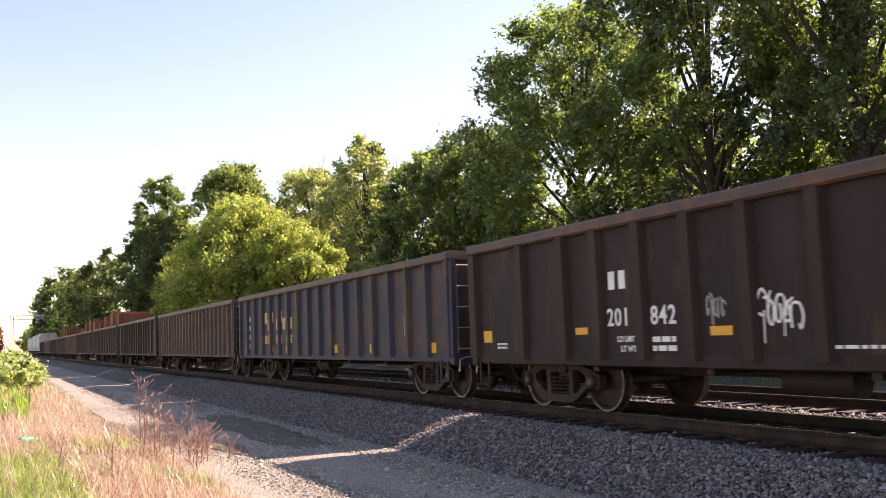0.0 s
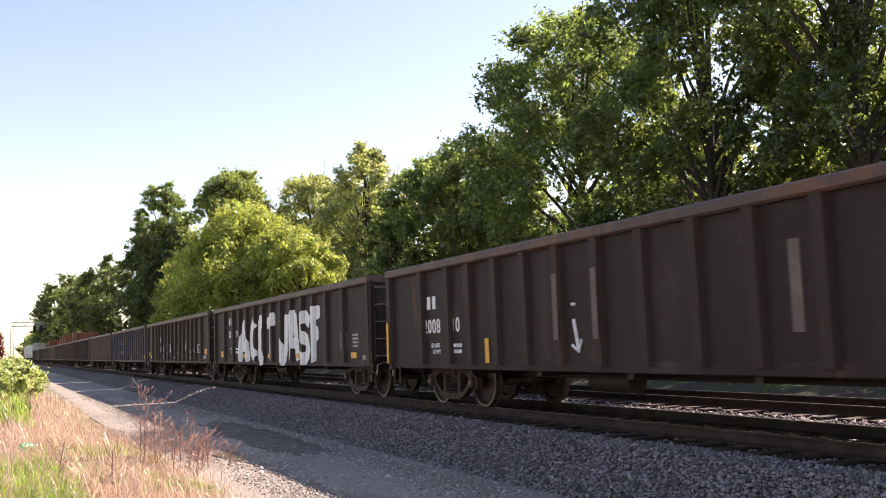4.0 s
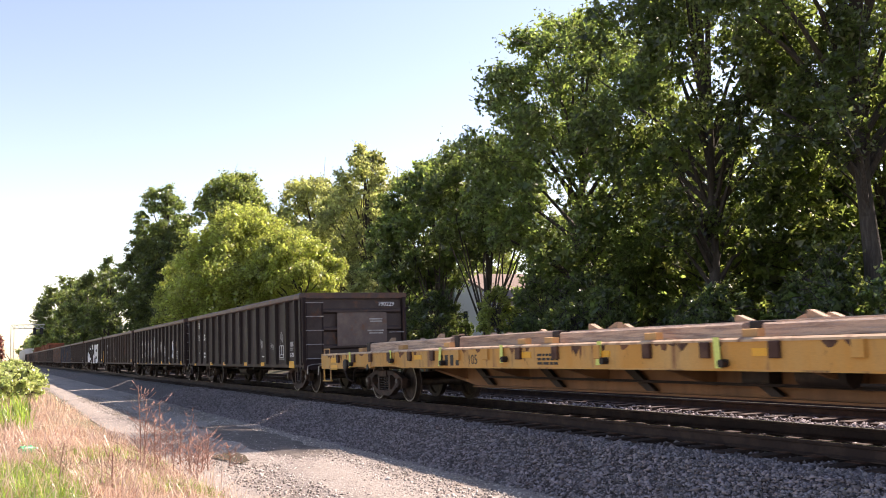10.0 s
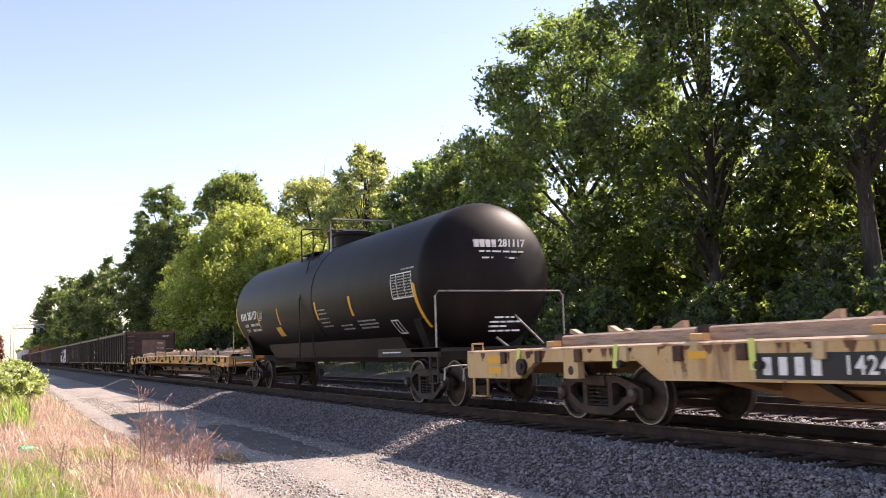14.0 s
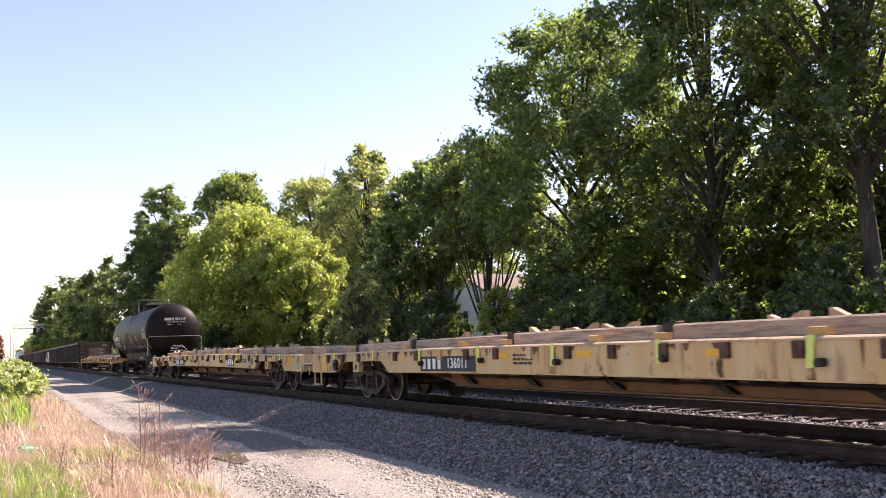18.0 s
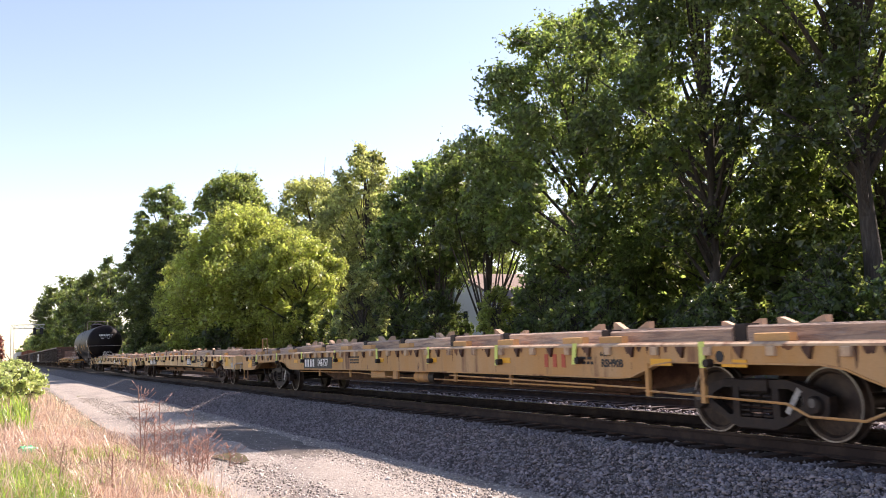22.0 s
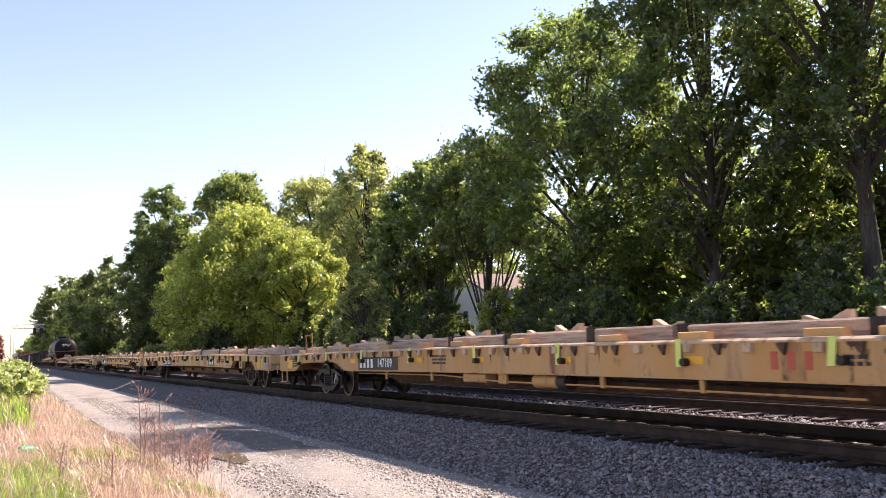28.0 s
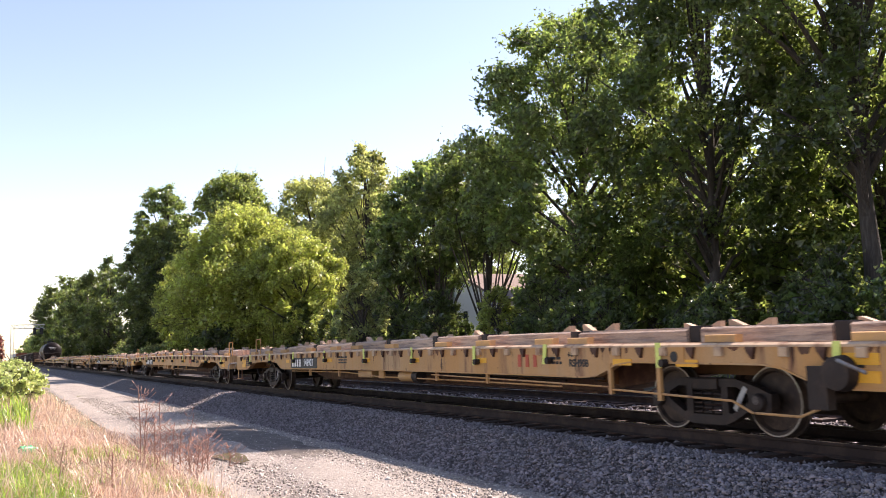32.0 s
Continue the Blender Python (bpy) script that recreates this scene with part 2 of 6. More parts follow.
roof_brown = shade("roof_brown", (0.2, 0.15, 0.125), 0.9, 0, [((0.14, 0.1, 0.085), 3.0, 0.45, 0.7, ONE)])
glass_dark = shade("window_glass", (0.03, 0.035, 0.04), 0.1)
galvanised = shade("galvanised_steel", (0.42, 0.43, 0.44), 0.45, 0.6)


# ---- mesh helpers ----
class Mesh:
    """Collects vertices and faces of one part."""

    def __init__(self):
        self.v, self.f = [], []

    def add(self, verts, faces):
        k = len(self.v)
        self.v += [tuple(p) for p in verts]
        self.f += [tuple(i + k for i in f) for f in faces]
        return self

    def box(self, x0, x1, y0, y1, z0, z1, ch=0.0):
        if ch <= 0:
            vs = [(x, y, z) for x in (x0, x1) for y in (y0, y1) for z in (z0, z1)]
            return self.add(vs, [(0, 1, 3, 2), (4, 6, 7, 5), (0, 4, 5, 1), (2, 3, 7, 6), (0, 2, 6, 4), (1, 5, 7, 3)])
        prof = [(x0 + ch, z0), (x1 - ch, z0), (x1, z0 + ch), (x1, z1 - ch), (x1 - ch, z1), (x0 + ch, z1), (x0, z1 - ch), (x0, z0 + ch)]
        return self.prism_y(prof, y0, y1)

    def prism_y(self, prof, y0, y1):
        """A profile in (x, z), counter-clockwise seen from -y, drawn from y0 to y1."""
        n = len(prof)
        vs = [(x, y0, z) for x, z in prof] + [(x, y1, z) for x, z in prof]
        fs = [tuple(range(n)), tuple(range(2 * n - 1, n - 1, -1))]
        fs += [(i, i + n, (i + 1) % n + n, (i + 1) % n) for i in range(n)]
        return self.add(vs, fs)

    def prism_x(self, prof, x0, x1):
        """A profile in (y, z) drawn from x0 to x1."""
        n = len(prof)
        vs = [(x0, y, z) for y, z in prof] + [(x1, y, z) for y, z in prof]
        fs = [tuple(range(n)), tuple(range(2 * n - 1, n - 1, -1))]
        fs += [(i, i + n, (i + 1) % n + n, (i + 1) % n) for i in range(n)]
        return self.add(vs, fs)

    def tube(self, pts, r, n=8, r1=None):
        """A round bar along points, tapering from r to r1."""
        pts = [Vector(p) for p in pts]
        r1 = r if r1 is None else r1
        rings = []
        for i, p in enumerate(pts):
            d = (pts[min(i + 1, len(pts) - 1)] - pts[max(i - 1, 0)]).normalized()
            a = d.cross(Vector((0, 0, 1)) if abs(d.z) < 0.9 else Vector((1, 0, 0))).normalized()
            b = d.cross(a)
            rr = r + (r1 - r) * i / (len(pts) - 1)
            rings.append([p + (a * math.cos(q) + b * math.sin(q)) * rr for q in (2 * math.pi * j / n for j in range(n))])
        fs = [tuple(range(n - 1, -1, -1)), tuple(range((len(pts) - 1) * n, len(pts) * n))]
        for i in range(len(pts) - 1):
            fs += [(i * n + j, i * n + (j + 1) % n, (i + 1) * n + (j + 1) % n, (i + 1) * n + j) for j in range(n)]
        return self.add([q for ring in rings for q in ring], fs)

    def lathe_x(self, prof, cx, cy, cz, n=28):
        """(x, radius) rings turned round an axis along x."""
        vs, fs = [], []
        for x, r in prof:
            vs += [(cx + x, cy + r * math.cos(2 * math.pi * j / n), cz + r * math.sin(2 * math.pi * j / n)) for j in range(n)]
        for i in range(len(prof) - 1):
            fs += [(i * n + j, i * n + (j + 1) % n, (i + 1) * n + (j + 1) % n, (i + 1) * n + j) for j in range(n)]
        fs += [tuple(range(n - 1, -1, -1)), tuple(range((len(prof) - 1) * n, len(prof) * n))]
        return self.add(vs, fs)

    def lathe_y(self, prof, cx, cy, cz, n=48):
        vs, fs = [], []
        for y, r in prof:
            vs += [(cx + r * math.cos(2 * math.pi * j / n), cy + y, cz + r * math.sin(2 * math.pi * j / n)) for j in range(n)]
        for i in range(len(prof) - 1):
            fs += [(i * n + j, (i + 1) * n + j, (i + 1) * n + (j + 1) % n, i * n + (j + 1) % n) for j in range(n)]
        fs += [tuple(range(n)), tuple(range(len(prof) * n - 1, (len(prof) - 1) * n - 1, -1))]
        return self.add(vs, fs)

    def data(self, name, mat, smooth=0.0):
        me = bpy.data.meshes.new(name)
        me.from_pydata(self.v, [], self.f)
        me.materials.append(mat)
        bm = bmesh.new()
        bm.from_mesh(me)
        bmesh.ops.recalc_face_normals(bm, faces=bm.faces)
        bm.to_mesh(me)
        bm.free()
        if smooth:
            me.polygons.foreach_set("use_smooth", [True] * len(me.polygons))
            me.set_sharp_from_angle(angle=radians(smooth))
        return me


def part(name, mesh, mat, parent, label="", smooth=0.0, bevel=0.0):
    """One mesh object under a thing or under a part."""
    ob = new(name, mesh.data(name, mat, smooth) if isinstance(mesh, Mesh) else mesh)
    if bevel:
        b = ob.modifiers.new("bevel", "BEVEL")
        b.width, b.segments, b.limit_method, b.angle_limit = bevel, 2, "ANGLE", radians(40)
    ob.parent = parent
    if label:
        ob["label"] = label
    return ob


def thing(name, label, category, group="", kind=""):
    return tagged(new(name), label, category, group, kind)


def big_mesh(name, verts, faces_per, mat):
    """A mesh from an array of vertices in which every faces_per vertices make one face."""
    me = bpy.data.meshes.new(name)
    nv = len(verts)
    nf = nv // faces_per
    me.vertices.add(nv)
    me.vertices.foreach_set("co", np.asarray(verts, np.float32).ravel())
    me.loops.add(nv)
    me.loops.foreach_set("vertex_index", np.arange(nv, dtype=np.int32))
    me.polygons.add(nf)
    me.polygons.foreach_set("loop_start", np.arange(0, nv, faces_per, dtype=np.int32))
    me.polygons.foreach_set("loop_total", np.full(nf, faces_per, np.int32))
    me.materials.append(mat)
    me.update(calc_edges=True)
    me.validate()
    return me


def text_mesh(body, size, mat, outline=0.0, fat=0.0, spacing=1.0):
    cu = bpy.data.curves.new("lettering", "FONT")
    cu.body, cu.size, cu.align_x, cu.align_y = body, size, "CENTER", "CENTER"
    cu.space_character, cu.resolution_u = spacing, 3
    if outline:
        cu.fill_mode, cu.bevel_depth, cu.bevel_resolution = "NONE", outline, 0
    else:
        cu.extrude, cu.offset = 0.002, fat
    ob = new("lettering", cu)
    bpy.context.view_layer.update()
    me = bpy.data.meshes.new_from_object(ob.evaluated_get(bpy.context.evaluated_depsgraph_get()))
    bpy.data.objects.remove(ob)
    bpy.data.curves.remove(cu)
    me.materials.clear()
    me.materials.append(mat)
    return me


SIDE = Matrix(((0, 0, -1, 0), (-1, 0, 0, 0), (0, 1, 0, 0), (0, 0, 0, 1)))     # reads from the road side
END = Matrix(((1, 0, 0, 0), (0, 0, -1, 0), (0, 1, 0, 0), (0, 0, 0, 1)))       # reads from behind


def letter(parent, body, size, y, z, x, mat, turn=SIDE, name="lettering", lean=0.0, stretch=1.0, **kw):
    """Words on a surface: large characters are parts of their own, fine print stays together."""
    me = text_mesh(body, size, mat, **kw)
    me.transform(Matrix.Translation((x, y, z)) @ turn @ Matrix.Rotation(lean, 4, "Z") @ Matrix.Diagonal((stretch, 1, 1, 1)))
    if size < 0.22 or "outline" in kw:
        return tagged(part(name, me, mat, parent), kind="stuff")
    return islands(me, name, mat, parent)


def islands(me, name, mat, parent):
    """One part for each connected piece of a mesh."""
    bm = bmesh.new()
    bm.from_mesh(me)
    left, ob = set(bm.verts), None
    while left:
        todo, piece = [left.pop()], set()
        while todo:
            v = todo.pop()
            piece.add(v)
            for e in v.link_edges:
                w = e.other_vert(v)
                if w in left:
                    left.discard(w)
                    todo.append(w)
        order = {v: k for k, v in enumerate(sorted(piece, key=lambda q: q.index))}
        faces = sorted({f for v in piece for f in v.link_faces}, key=lambda q: q.index)
        cut = bpy.data.meshes.new(name)
        cut.from_pydata([v.co.copy() for v in order], [], [[order[v] for v in f.verts] for f in faces])
        cut.materials.append(mat)
        ob = part(name, cut, mat, parent)
    bm.free()
    return ob


def plate(parent, y, z, w, h, x, mat, name="reflector", lean=0.0):
    """A thin plate on the side that faces the road."""
    c, s = math.cos(lean), math.sin(lean)
    prof = [(y + a * c - b * s, z + a * s + b * c) for a, b in ((-w / 2, -h / 2), (w / 2, -h / 2), (w / 2, h / 2), (-w / 2, h / 2))]
    return part(name, Mesh().prism_x(prof, x - 0.005, x + 0.004), mat, parent)


def small_print(parent, y, z, w, h, x, rows, mat, name="stencil"):
    """Unreadable small print: rows of short bars."""
    m = Mesh()
    rnd = random.Random(int(abs(y * 100 + z * 1000)))
    for r in range(rows):
        zc = z + h / 2 - (r + 0.5) * h / rows
        a = y + w / 2
        while a > y - w / 2 + 0.03:
            k = min(rnd.uniform(0.05, 0.16), a - y + w / 2)
            m.box(x - 0.004, x + 0.004, a - k, a, zc - 0.3 * h / rows, zc + 0.3 * h / rows)
            a -= k + 0.035
    return tagged(part(name, m, mat, parent), kind="stuff")


def outline_box(parent, y, z, w, h, x, mat, name="stencil_frame"):
    m = Mesh()
    t = 0.018
    for a0, a1, b0, b1 in ((-w / 2, w / 2, h / 2 - t, h / 2), (-w / 2, w / 2, -h / 2, -h / 2 + t), (-w / 2, -w / 2 + t, -h / 2 + t, h / 2 - t),
                           (w / 2 - t, w / 2, -h / 2 + t, h / 2 - t), (-t / 2, t / 2, -h / 4, h / 2 - t), (-w / 2 + t, w / 2 - t, -h / 4 - t, -h / 4)):
        m.box(x - 0.004, x + 0.004, y + a0, y + a1, z + b0, z + b1)
    return part(name, m, mat, parent)


# ---- ground, road, ballast, tracks ----
def ramp(x, knots):
    return float(np.interp(x, [k[0] for k in knots], [k[1] for k in knots]))


PROFILE = [(-400, 0.6), (-30, 0.1), (-6, -0.1), (1.0, -0.36), (1.9, -0.5), (2.7, ROAD), (5.6, ROAD), (16.0, -0.75), (19.0, -0.2), (26.0, 0.3), (60.0, 0.8), (400, 2.0)]


def ground_z(x, y):
    z = ramp(x, PROFILE)
    if x < 2.6 or x > 16.5:
        z += 0.07 * noise.noise((x * 0.5, y * 0.5, 0)) + 0.25 * noise.noise((x * 0.05, y * 0.05, 3))*(1 if x > 17 or x < -4 else 0.2)
    return z


def sheet(name, xs, ys, zf, mat, label, category, kind="structure"):
    verts = [(x, y, zf(x, y)) for y in ys for x in xs]
    n = len(xs)
    faces = [(j * n + i, j * n + i + 1, (j + 1) * n + i + 1, (j + 1) * n + i) for j in range(len(ys) - 1) for i in range(n - 1)]
    me = Mesh().add(verts, faces).data(name, mat, 60)
    return tagged(new(name, me), label, category, "", kind)


xs = [-2500, -900, -400, -150, -60, -30, -15, -8, -5] + [round(-4 + 0.3 * i, 2) for i in range(24)] + [3.5, 4.5, 5.5, 7, 10, 13, 16, 16.6, 17.4, 18.2, 19, 20, 22, 24, 26, 30, 36, 45, 60, 100, 200, 500, 1200, 2500]
ys = [-1500, -400, -100, -40, -20, -10, -5] + [round(-3 + 0.6 * i, 2) for i in range(70)] + [40, 45, 50, 60, 70, 80, 100, 130, 170, 220, 300, 400, 600, 1000, 2000, 4000]
sheet("ground", xs, ys, ground_z, earth, "rough earth with grass running to the horizon", "ground")

# Dark brown sheet with brown and olive tints, just above the ground.
floor_brown = shade("dark_brown_floor", (0.035, 0.025, 0.018), 0.95, 0, [((0.07, 0.05, 0.035), 1.2, 0.45, 0.7, ONE), ((0.04, 0.05, 0.02), 0.4, 0.5, 0.65, ONE)], 0.6, 6.0)
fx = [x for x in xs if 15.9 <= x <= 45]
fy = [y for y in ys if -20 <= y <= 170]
sheet("forest_floor", fx, fy, lambda x, y: ground_z(x, y) + 0.012, floor_brown, "dark brown ground sheet below the trees", "ground")

road_ys = [-30, -20, -12, -8] + [round(-5 + 0.8 * i, 2) for i in range(80)] + [62, 66, 70, 80, 95, 110, 140, 180, 240, 320]
edge = {y: 2.35 + 0.25 * noise.noise((0, y * 0.4, 0)) + 0.15 * noise.noise((0, y * 1.7, 5)) + min(max(y - 12, 0), 40) * 0.012 for y in road_ys}


def road_x(u, y):
    return edge[y] + u * (6.6 - edge[y])


us = [0, 0.03, 0.08, 0.16, 0.25, 0.35, 0.45, 0.55, 0.65, 0.75, 0.85, 1]
verts, faces = [], []
for y in road_ys:
    for u in us:
        x = road_x(u, y)
        z = max(ramp(x, PROFILE), ROAD) + 0.006 + 0.02 * noise.noise((x * 1.2, y * 0.7, 9)) - 0.035 * math.exp(-((u - 0.3) / 0.1) ** 2) - 0.03 * math.exp(-((u - 0.75) / 0.1) ** 2) + 0.03
        verts.append((x, y, z - (0.06 if u == 0 else 0)))
n = len(us)
faces = [(j * n + i, j * n + i + 1, (j + 1) * n + i + 1, (j + 1) * n + i) for j in range(len(road_ys) - 1) for i in range(n - 1)]
tagged(new("road", Mesh().add(verts, faces).data("road", gravel, 60)), "pale gravel service road beside the railway", "road", "", "structure")

BED = [(5.85, ROAD - 0.1), (6.6, -0.5), (7.3, -0.235), (7.75, -0.216), (8.15, -0.232), (8.45, -0.238), (10.95, -0.22), (11.25, -0.33), (11.6, -0.22), (14.95, -0.22), (16.3, -0.85)]
bx = sorted({round(b[0], 2) for b in BED} | {6.0, 6.2, 6.4, 6.8, 7.0, 7.2, 7.6, 8.0, 8.8, 9.4, 10.2, 10.6, 12.2, 13.2, 14.2, 15.4, 15.8})
by = [-40, -20, -10] + [round(-5 + 0.5 * i, 2) for i in range(110)] + [51, 54, 58, 64, 70, 80, 100, 130, 170, 230, 320, 450, 700]


def bed_z(x, y):
    return ramp(x, BED) + (0.03 * noise.noise((x * 1.7, y * 1.1, 2)) if 6 < x < 16 else 0)


sheet("ballast", bx, by, bed_z, ballast_bed, "crushed grey stone ballast bed under both tracks", "ballast")


def stones(name, count, place, size, label, seed, mat=None):
    """Loose crushed stone: small uneven eight-sided lumps, joined."""
    rs = np.random.RandomState(seed)
    c = place(rs, count)
    r = size * rs.lognormal(0, 0.32, count)
    octa = np.array([(1, 0, 0), (0, 1, 0), (-1, 0, 0), (0, -1, 0), (0, 0, 1), (0, 0, -1)], float)
    ang = rs.rand(count) * 6.283
    v = octa[None] * rs.uniform(0.6, 1.25, (count, 6, 1)) + rs.normal(0, 0.16, (count, 6, 3))
    v *= r[:, None, None] * np.array([1.1, 0.95, 0.72])
    tilt = rs.normal(0, 0.5, count)
    v = np.stack([v[..., 0], v[..., 1] * np.cos(tilt)[:, None] - v[..., 2] * np.sin(tilt)[:, None], v[..., 1] * np.sin(tilt)[:, None] + v[..., 2] * np.cos(tilt)[:, None]], -1)
    ca, sa = np.cos(ang)[:, None], np.sin(ang)[:, None]
    v = np.stack([v[..., 0] * ca - v[..., 1] * sa, v[..., 0] * sa + v[..., 1] * ca, v[..., 2]], -1) + c[:, None]
    tri = np.array([(0, 1, 4), (1, 2, 4), (2, 3, 4), (3, 0, 4), (1, 0, 5), (2, 1, 5), (3, 2, 5), (0, 3, 5)])
    me = bpy.data.meshes.new(name)
    idx = (tri[None] + 6 * np.arange(count)[:, None, None]).reshape(-1)
    me.vertices.add(count * 6)
    me.vertices.foreach_set("co", v.reshape(-1).astype(np.float32))
    me.loops.add(len(idx))
    me.loops.foreach_set("vertex_index", idx.astype(np.int32))
    me.polygons.add(count * 8)
    me.polygons.foreach_set("loop_start", np.arange(0, len(idx), 3, dtype=np.int32))
    me.update(calc_edges=True)
    me.materials.append(mat or stone_mat)
    return tagged(new(name, me), label, "stones", "", "stuff")


def on_bed(x0, x1, y0, y1, power):
    def place(rs, count):
        x = rs.uniform(x0, x1, count)
        y = y0 + (y1 - y0) * rs.rand(count) ** power
        z = np.interp(x, [b[0] for b in BED], [b[1] for b in BED])
        return np.stack([x, y, z + rs.uniform(-0.005, 0.03, count)], -1)
    return place


def on_road(rs, count):
    x = np.clip(rs.normal(4.6, 1.3, count), 2.6, 6.6)
    y = 6 + 40 * rs.rand(count) ** 1.8
    z = np.maximum(np.interp(x, [p[0] for p in PROFILE], [p[1] for p in PROFILE]), ROAD) + 0.025
    return np.stack([x, y, z], -1)


stones("ballast_stones", 62000, on_bed(5.9, 7.9, 3.5, 40, 1.8), 0.0215, "loose crushed grey ballast stones on the shoulder", 1)
stones("ballast_stones", 12000, on_bed(7.6, 8.4, 3.5, 34, 1.6), 0.024, "loose ballast stones over the sleeper ends", 4)
stones("ballast_stones", 20000, on_bed(9.3, 15.0, 4, 40, 1.6), 0.033, "loose ballast stones between the rails", 2)
stones("gravel_stones", 30000, on_road, 0.017, "small loose gravel on the service road", 3, pale_stone)

RAIL = [(-0.07, -0.172), (0.07, -0.172), (0.07, -0.16), (0.012, -0.135), (0.009, -0.045), (0.035, -0.035), (0.037, -0.008), (0.028, 0.0), (-0.028, 0.0), (-0.037, -0.008), (-0.035, -0.035), (-0.009, -0.045), (-0.012, -0.135), (-0.07, -0.16)]
tie_me = Mesh().prism_y([(-1.3, -0.17), (-1.3, -0.31), (1.3, -0.31), (1.3, -0.17), (1.28, -0.163), (-1.28, -0.163)], -0.115, 0.115).data("tie", tie_wood)
plate_me = Mesh().box(-0.18, 0.18, -0.1, 0.1, -0.17, -0.158).data("tie_plate", rust_metal)
for cx, label in ((XC, "railway track with dark weathered sleepers"), (XF, "second railway track behind the train")):
    track = thing("railway_track", label, "railway track", "", "structure")
    track.location = (cx, 0, 0)
    for sx in (-0.753, 0.753):
        rail = part("rail", Mesh().prism_y([(x + sx, z) for x, z in RAIL], -60, 700), rail_side, track)
        part("rail_head", Mesh().box(sx - 0.026, sx + 0.026, -60, 700, -0.003, 0.0015), rail_top, rail, "polished steel running surface")
    rt = random.Random(int(cx))
    for i in range(125):
        o = new("tie", tie_me)
        o.parent = track
        o.matrix_basis = pose(rt.uniform(-0.05, 0.05), -6 + i * 0.535 + rt.uniform(-0.03, 0.03), rt.uniform(-0.01, 0.006), 0, 0, rt.uniform(-1.2, 1.2))
        if i < 60:
            q = new("tie_plate", plate_me)
            q.parent = o
            q.location = (-0.753, 0, 0.003)


# ---- rolling stock: running gear ----


def running_gear(car, cy, r, frame_mat):
    """A two-axle truck centred at cy: side frames, bolster, springs and two wheelsets with bearings."""
    for sx in (-1, 1):
        x0, x1 = sorted((sx * 0.93, sx * 1.06))
        a = 0.889
        outline = [(-a - 0.17, r - 0.06), (-a - 0.15, r - 0.12), (-a + 0.16, r - 0.1), (-0.44, 0.17), (-0.3, 0.12), (0.3, 0.12), (0.44, 0.17), (a - 0.16, r - 0.1), (a + 0.15, r - 0.12), (a + 0.17, r - 0.06),
                   (a + 0.18, r + 0.1), (a - 0.02, r + 0.17), (0.5, r + 0.27), (-0.5, r + 0.27), (-a + 0.02, r + 0.17), (-a - 0.18, r + 0.1)]
        holes = [[(-0.71, r + 0.0), (-0.43, 0.26), (-0.37, 0.27), (-0.36, r + 0.17), (-0.52, r + 0.17), (-0.7, r + 0.09)], [(0.71, r + 0.0), (0.7, r + 0.09), (0.52, r + 0.17), (0.36, r + 0.17), (0.37, 0.27), (0.43, 0.26)],
                 [(-0.26, 0.24), (0.26, 0.24), (0.26, r + 0.17), (-0.26, r + 0.17)]]
        bm = bmesh.new()
        loops = []
        for ring in [outline] + holes:
            vs = [bm.verts.new((x0, cy + y, z)) for y, z in ring]
            loops += [bm.edges.new((vs[i], vs[(i + 1) % len(vs)])) for i in range(len(vs))]
        got = bmesh.ops.triangle_fill(bm, edges=loops, use_beauty=True)
        ex = bmesh.ops.extrude_face_region(bm, geom=[g for g in got["geom"] if isinstance(g, bmesh.types.BMFace)])
        for v in [g for g in ex["geom"] if isinstance(g, bmesh.types.BMVert)]:
            v.co.x = x1
        bmesh.ops.recalc_face_normals(bm, faces=bm.faces)
        me = bpy.data.meshes.new("side_frame")
        bm.to_mesh(me)
        bm.free()
        me.materials.append(frame_mat)
        sf = part("side_frame", me, frame_mat, car)
        m = Mesh()
        for k in (-0.17, 0, 0.17):
            for j in range(5):
                m.box(sx * 0.99 - 0.06, sx * 0.99 + 0.06, cy + k - 0.065, cy + k + 0.065, 0.25 + j * 0.058, 0.25 + j * 0.058 + 0.03, 0.01)
        part("spring_nest", m, dark_metal, sf)
        m = Mesh().box(sx * 1.0 - 0.09, sx * 1.0 + 0.09, cy - 0.22, cy + 0.22, r + 0.02 + 0.1, r + 0.28, 0.02)
        part("bolster_end", m, frame_mat, sf)
        for k in (-a, a):
            m = Mesh().lathe_x([(sx * q, e) for q, e in ((-0.09, 0.09), (-0.09, 0.105), (0.06, 0.11), (0.09, 0.09), (0.1, 0.04))], sx * 1.03, cy + k, r, 14)
            part("bearing_cap", m, frame_mat, sf, "", 40)
            m = Mesh().lathe_x([(sx * q, e) for q, e in ((0.0, 0.03), (0.0, 0.052), (0.006, 0.052), (0.006, 0.03))], sx * 1.127, cy + k, r, 12)
            part("end_cap", m, cap_metal, sf, "pale worn bearing end cap", 40)
    part("bolster", Mesh().box(-0.95, 0.95, cy - 0.18, cy + 0.18, r - 0.05, r + 0.2, 0.03), frame_mat, car)
    for k in (-0.38, 0.38):
        part("brake_beam", Mesh().box(-0.75, 0.75, cy + k - 0.04, cy + k + 0.04, r - 0.08, r + 0.05), dark_metal, car)
    for k in (-0.889, 0.889):
        m = Mesh()
        for sx in (-1, 1):
            prof = [(-0.05, 0.12), (-0.055, r - 0.28), (-0.02, r - 0.08), (-0.065, r - 0.055), (-0.065, r), (0.035, r + 0.004), (0.045, r + 0.028), (0.07, r + 0.026), (0.07, r - 0.06), (0.02, r - 0.09), (0.03, 0.12)]
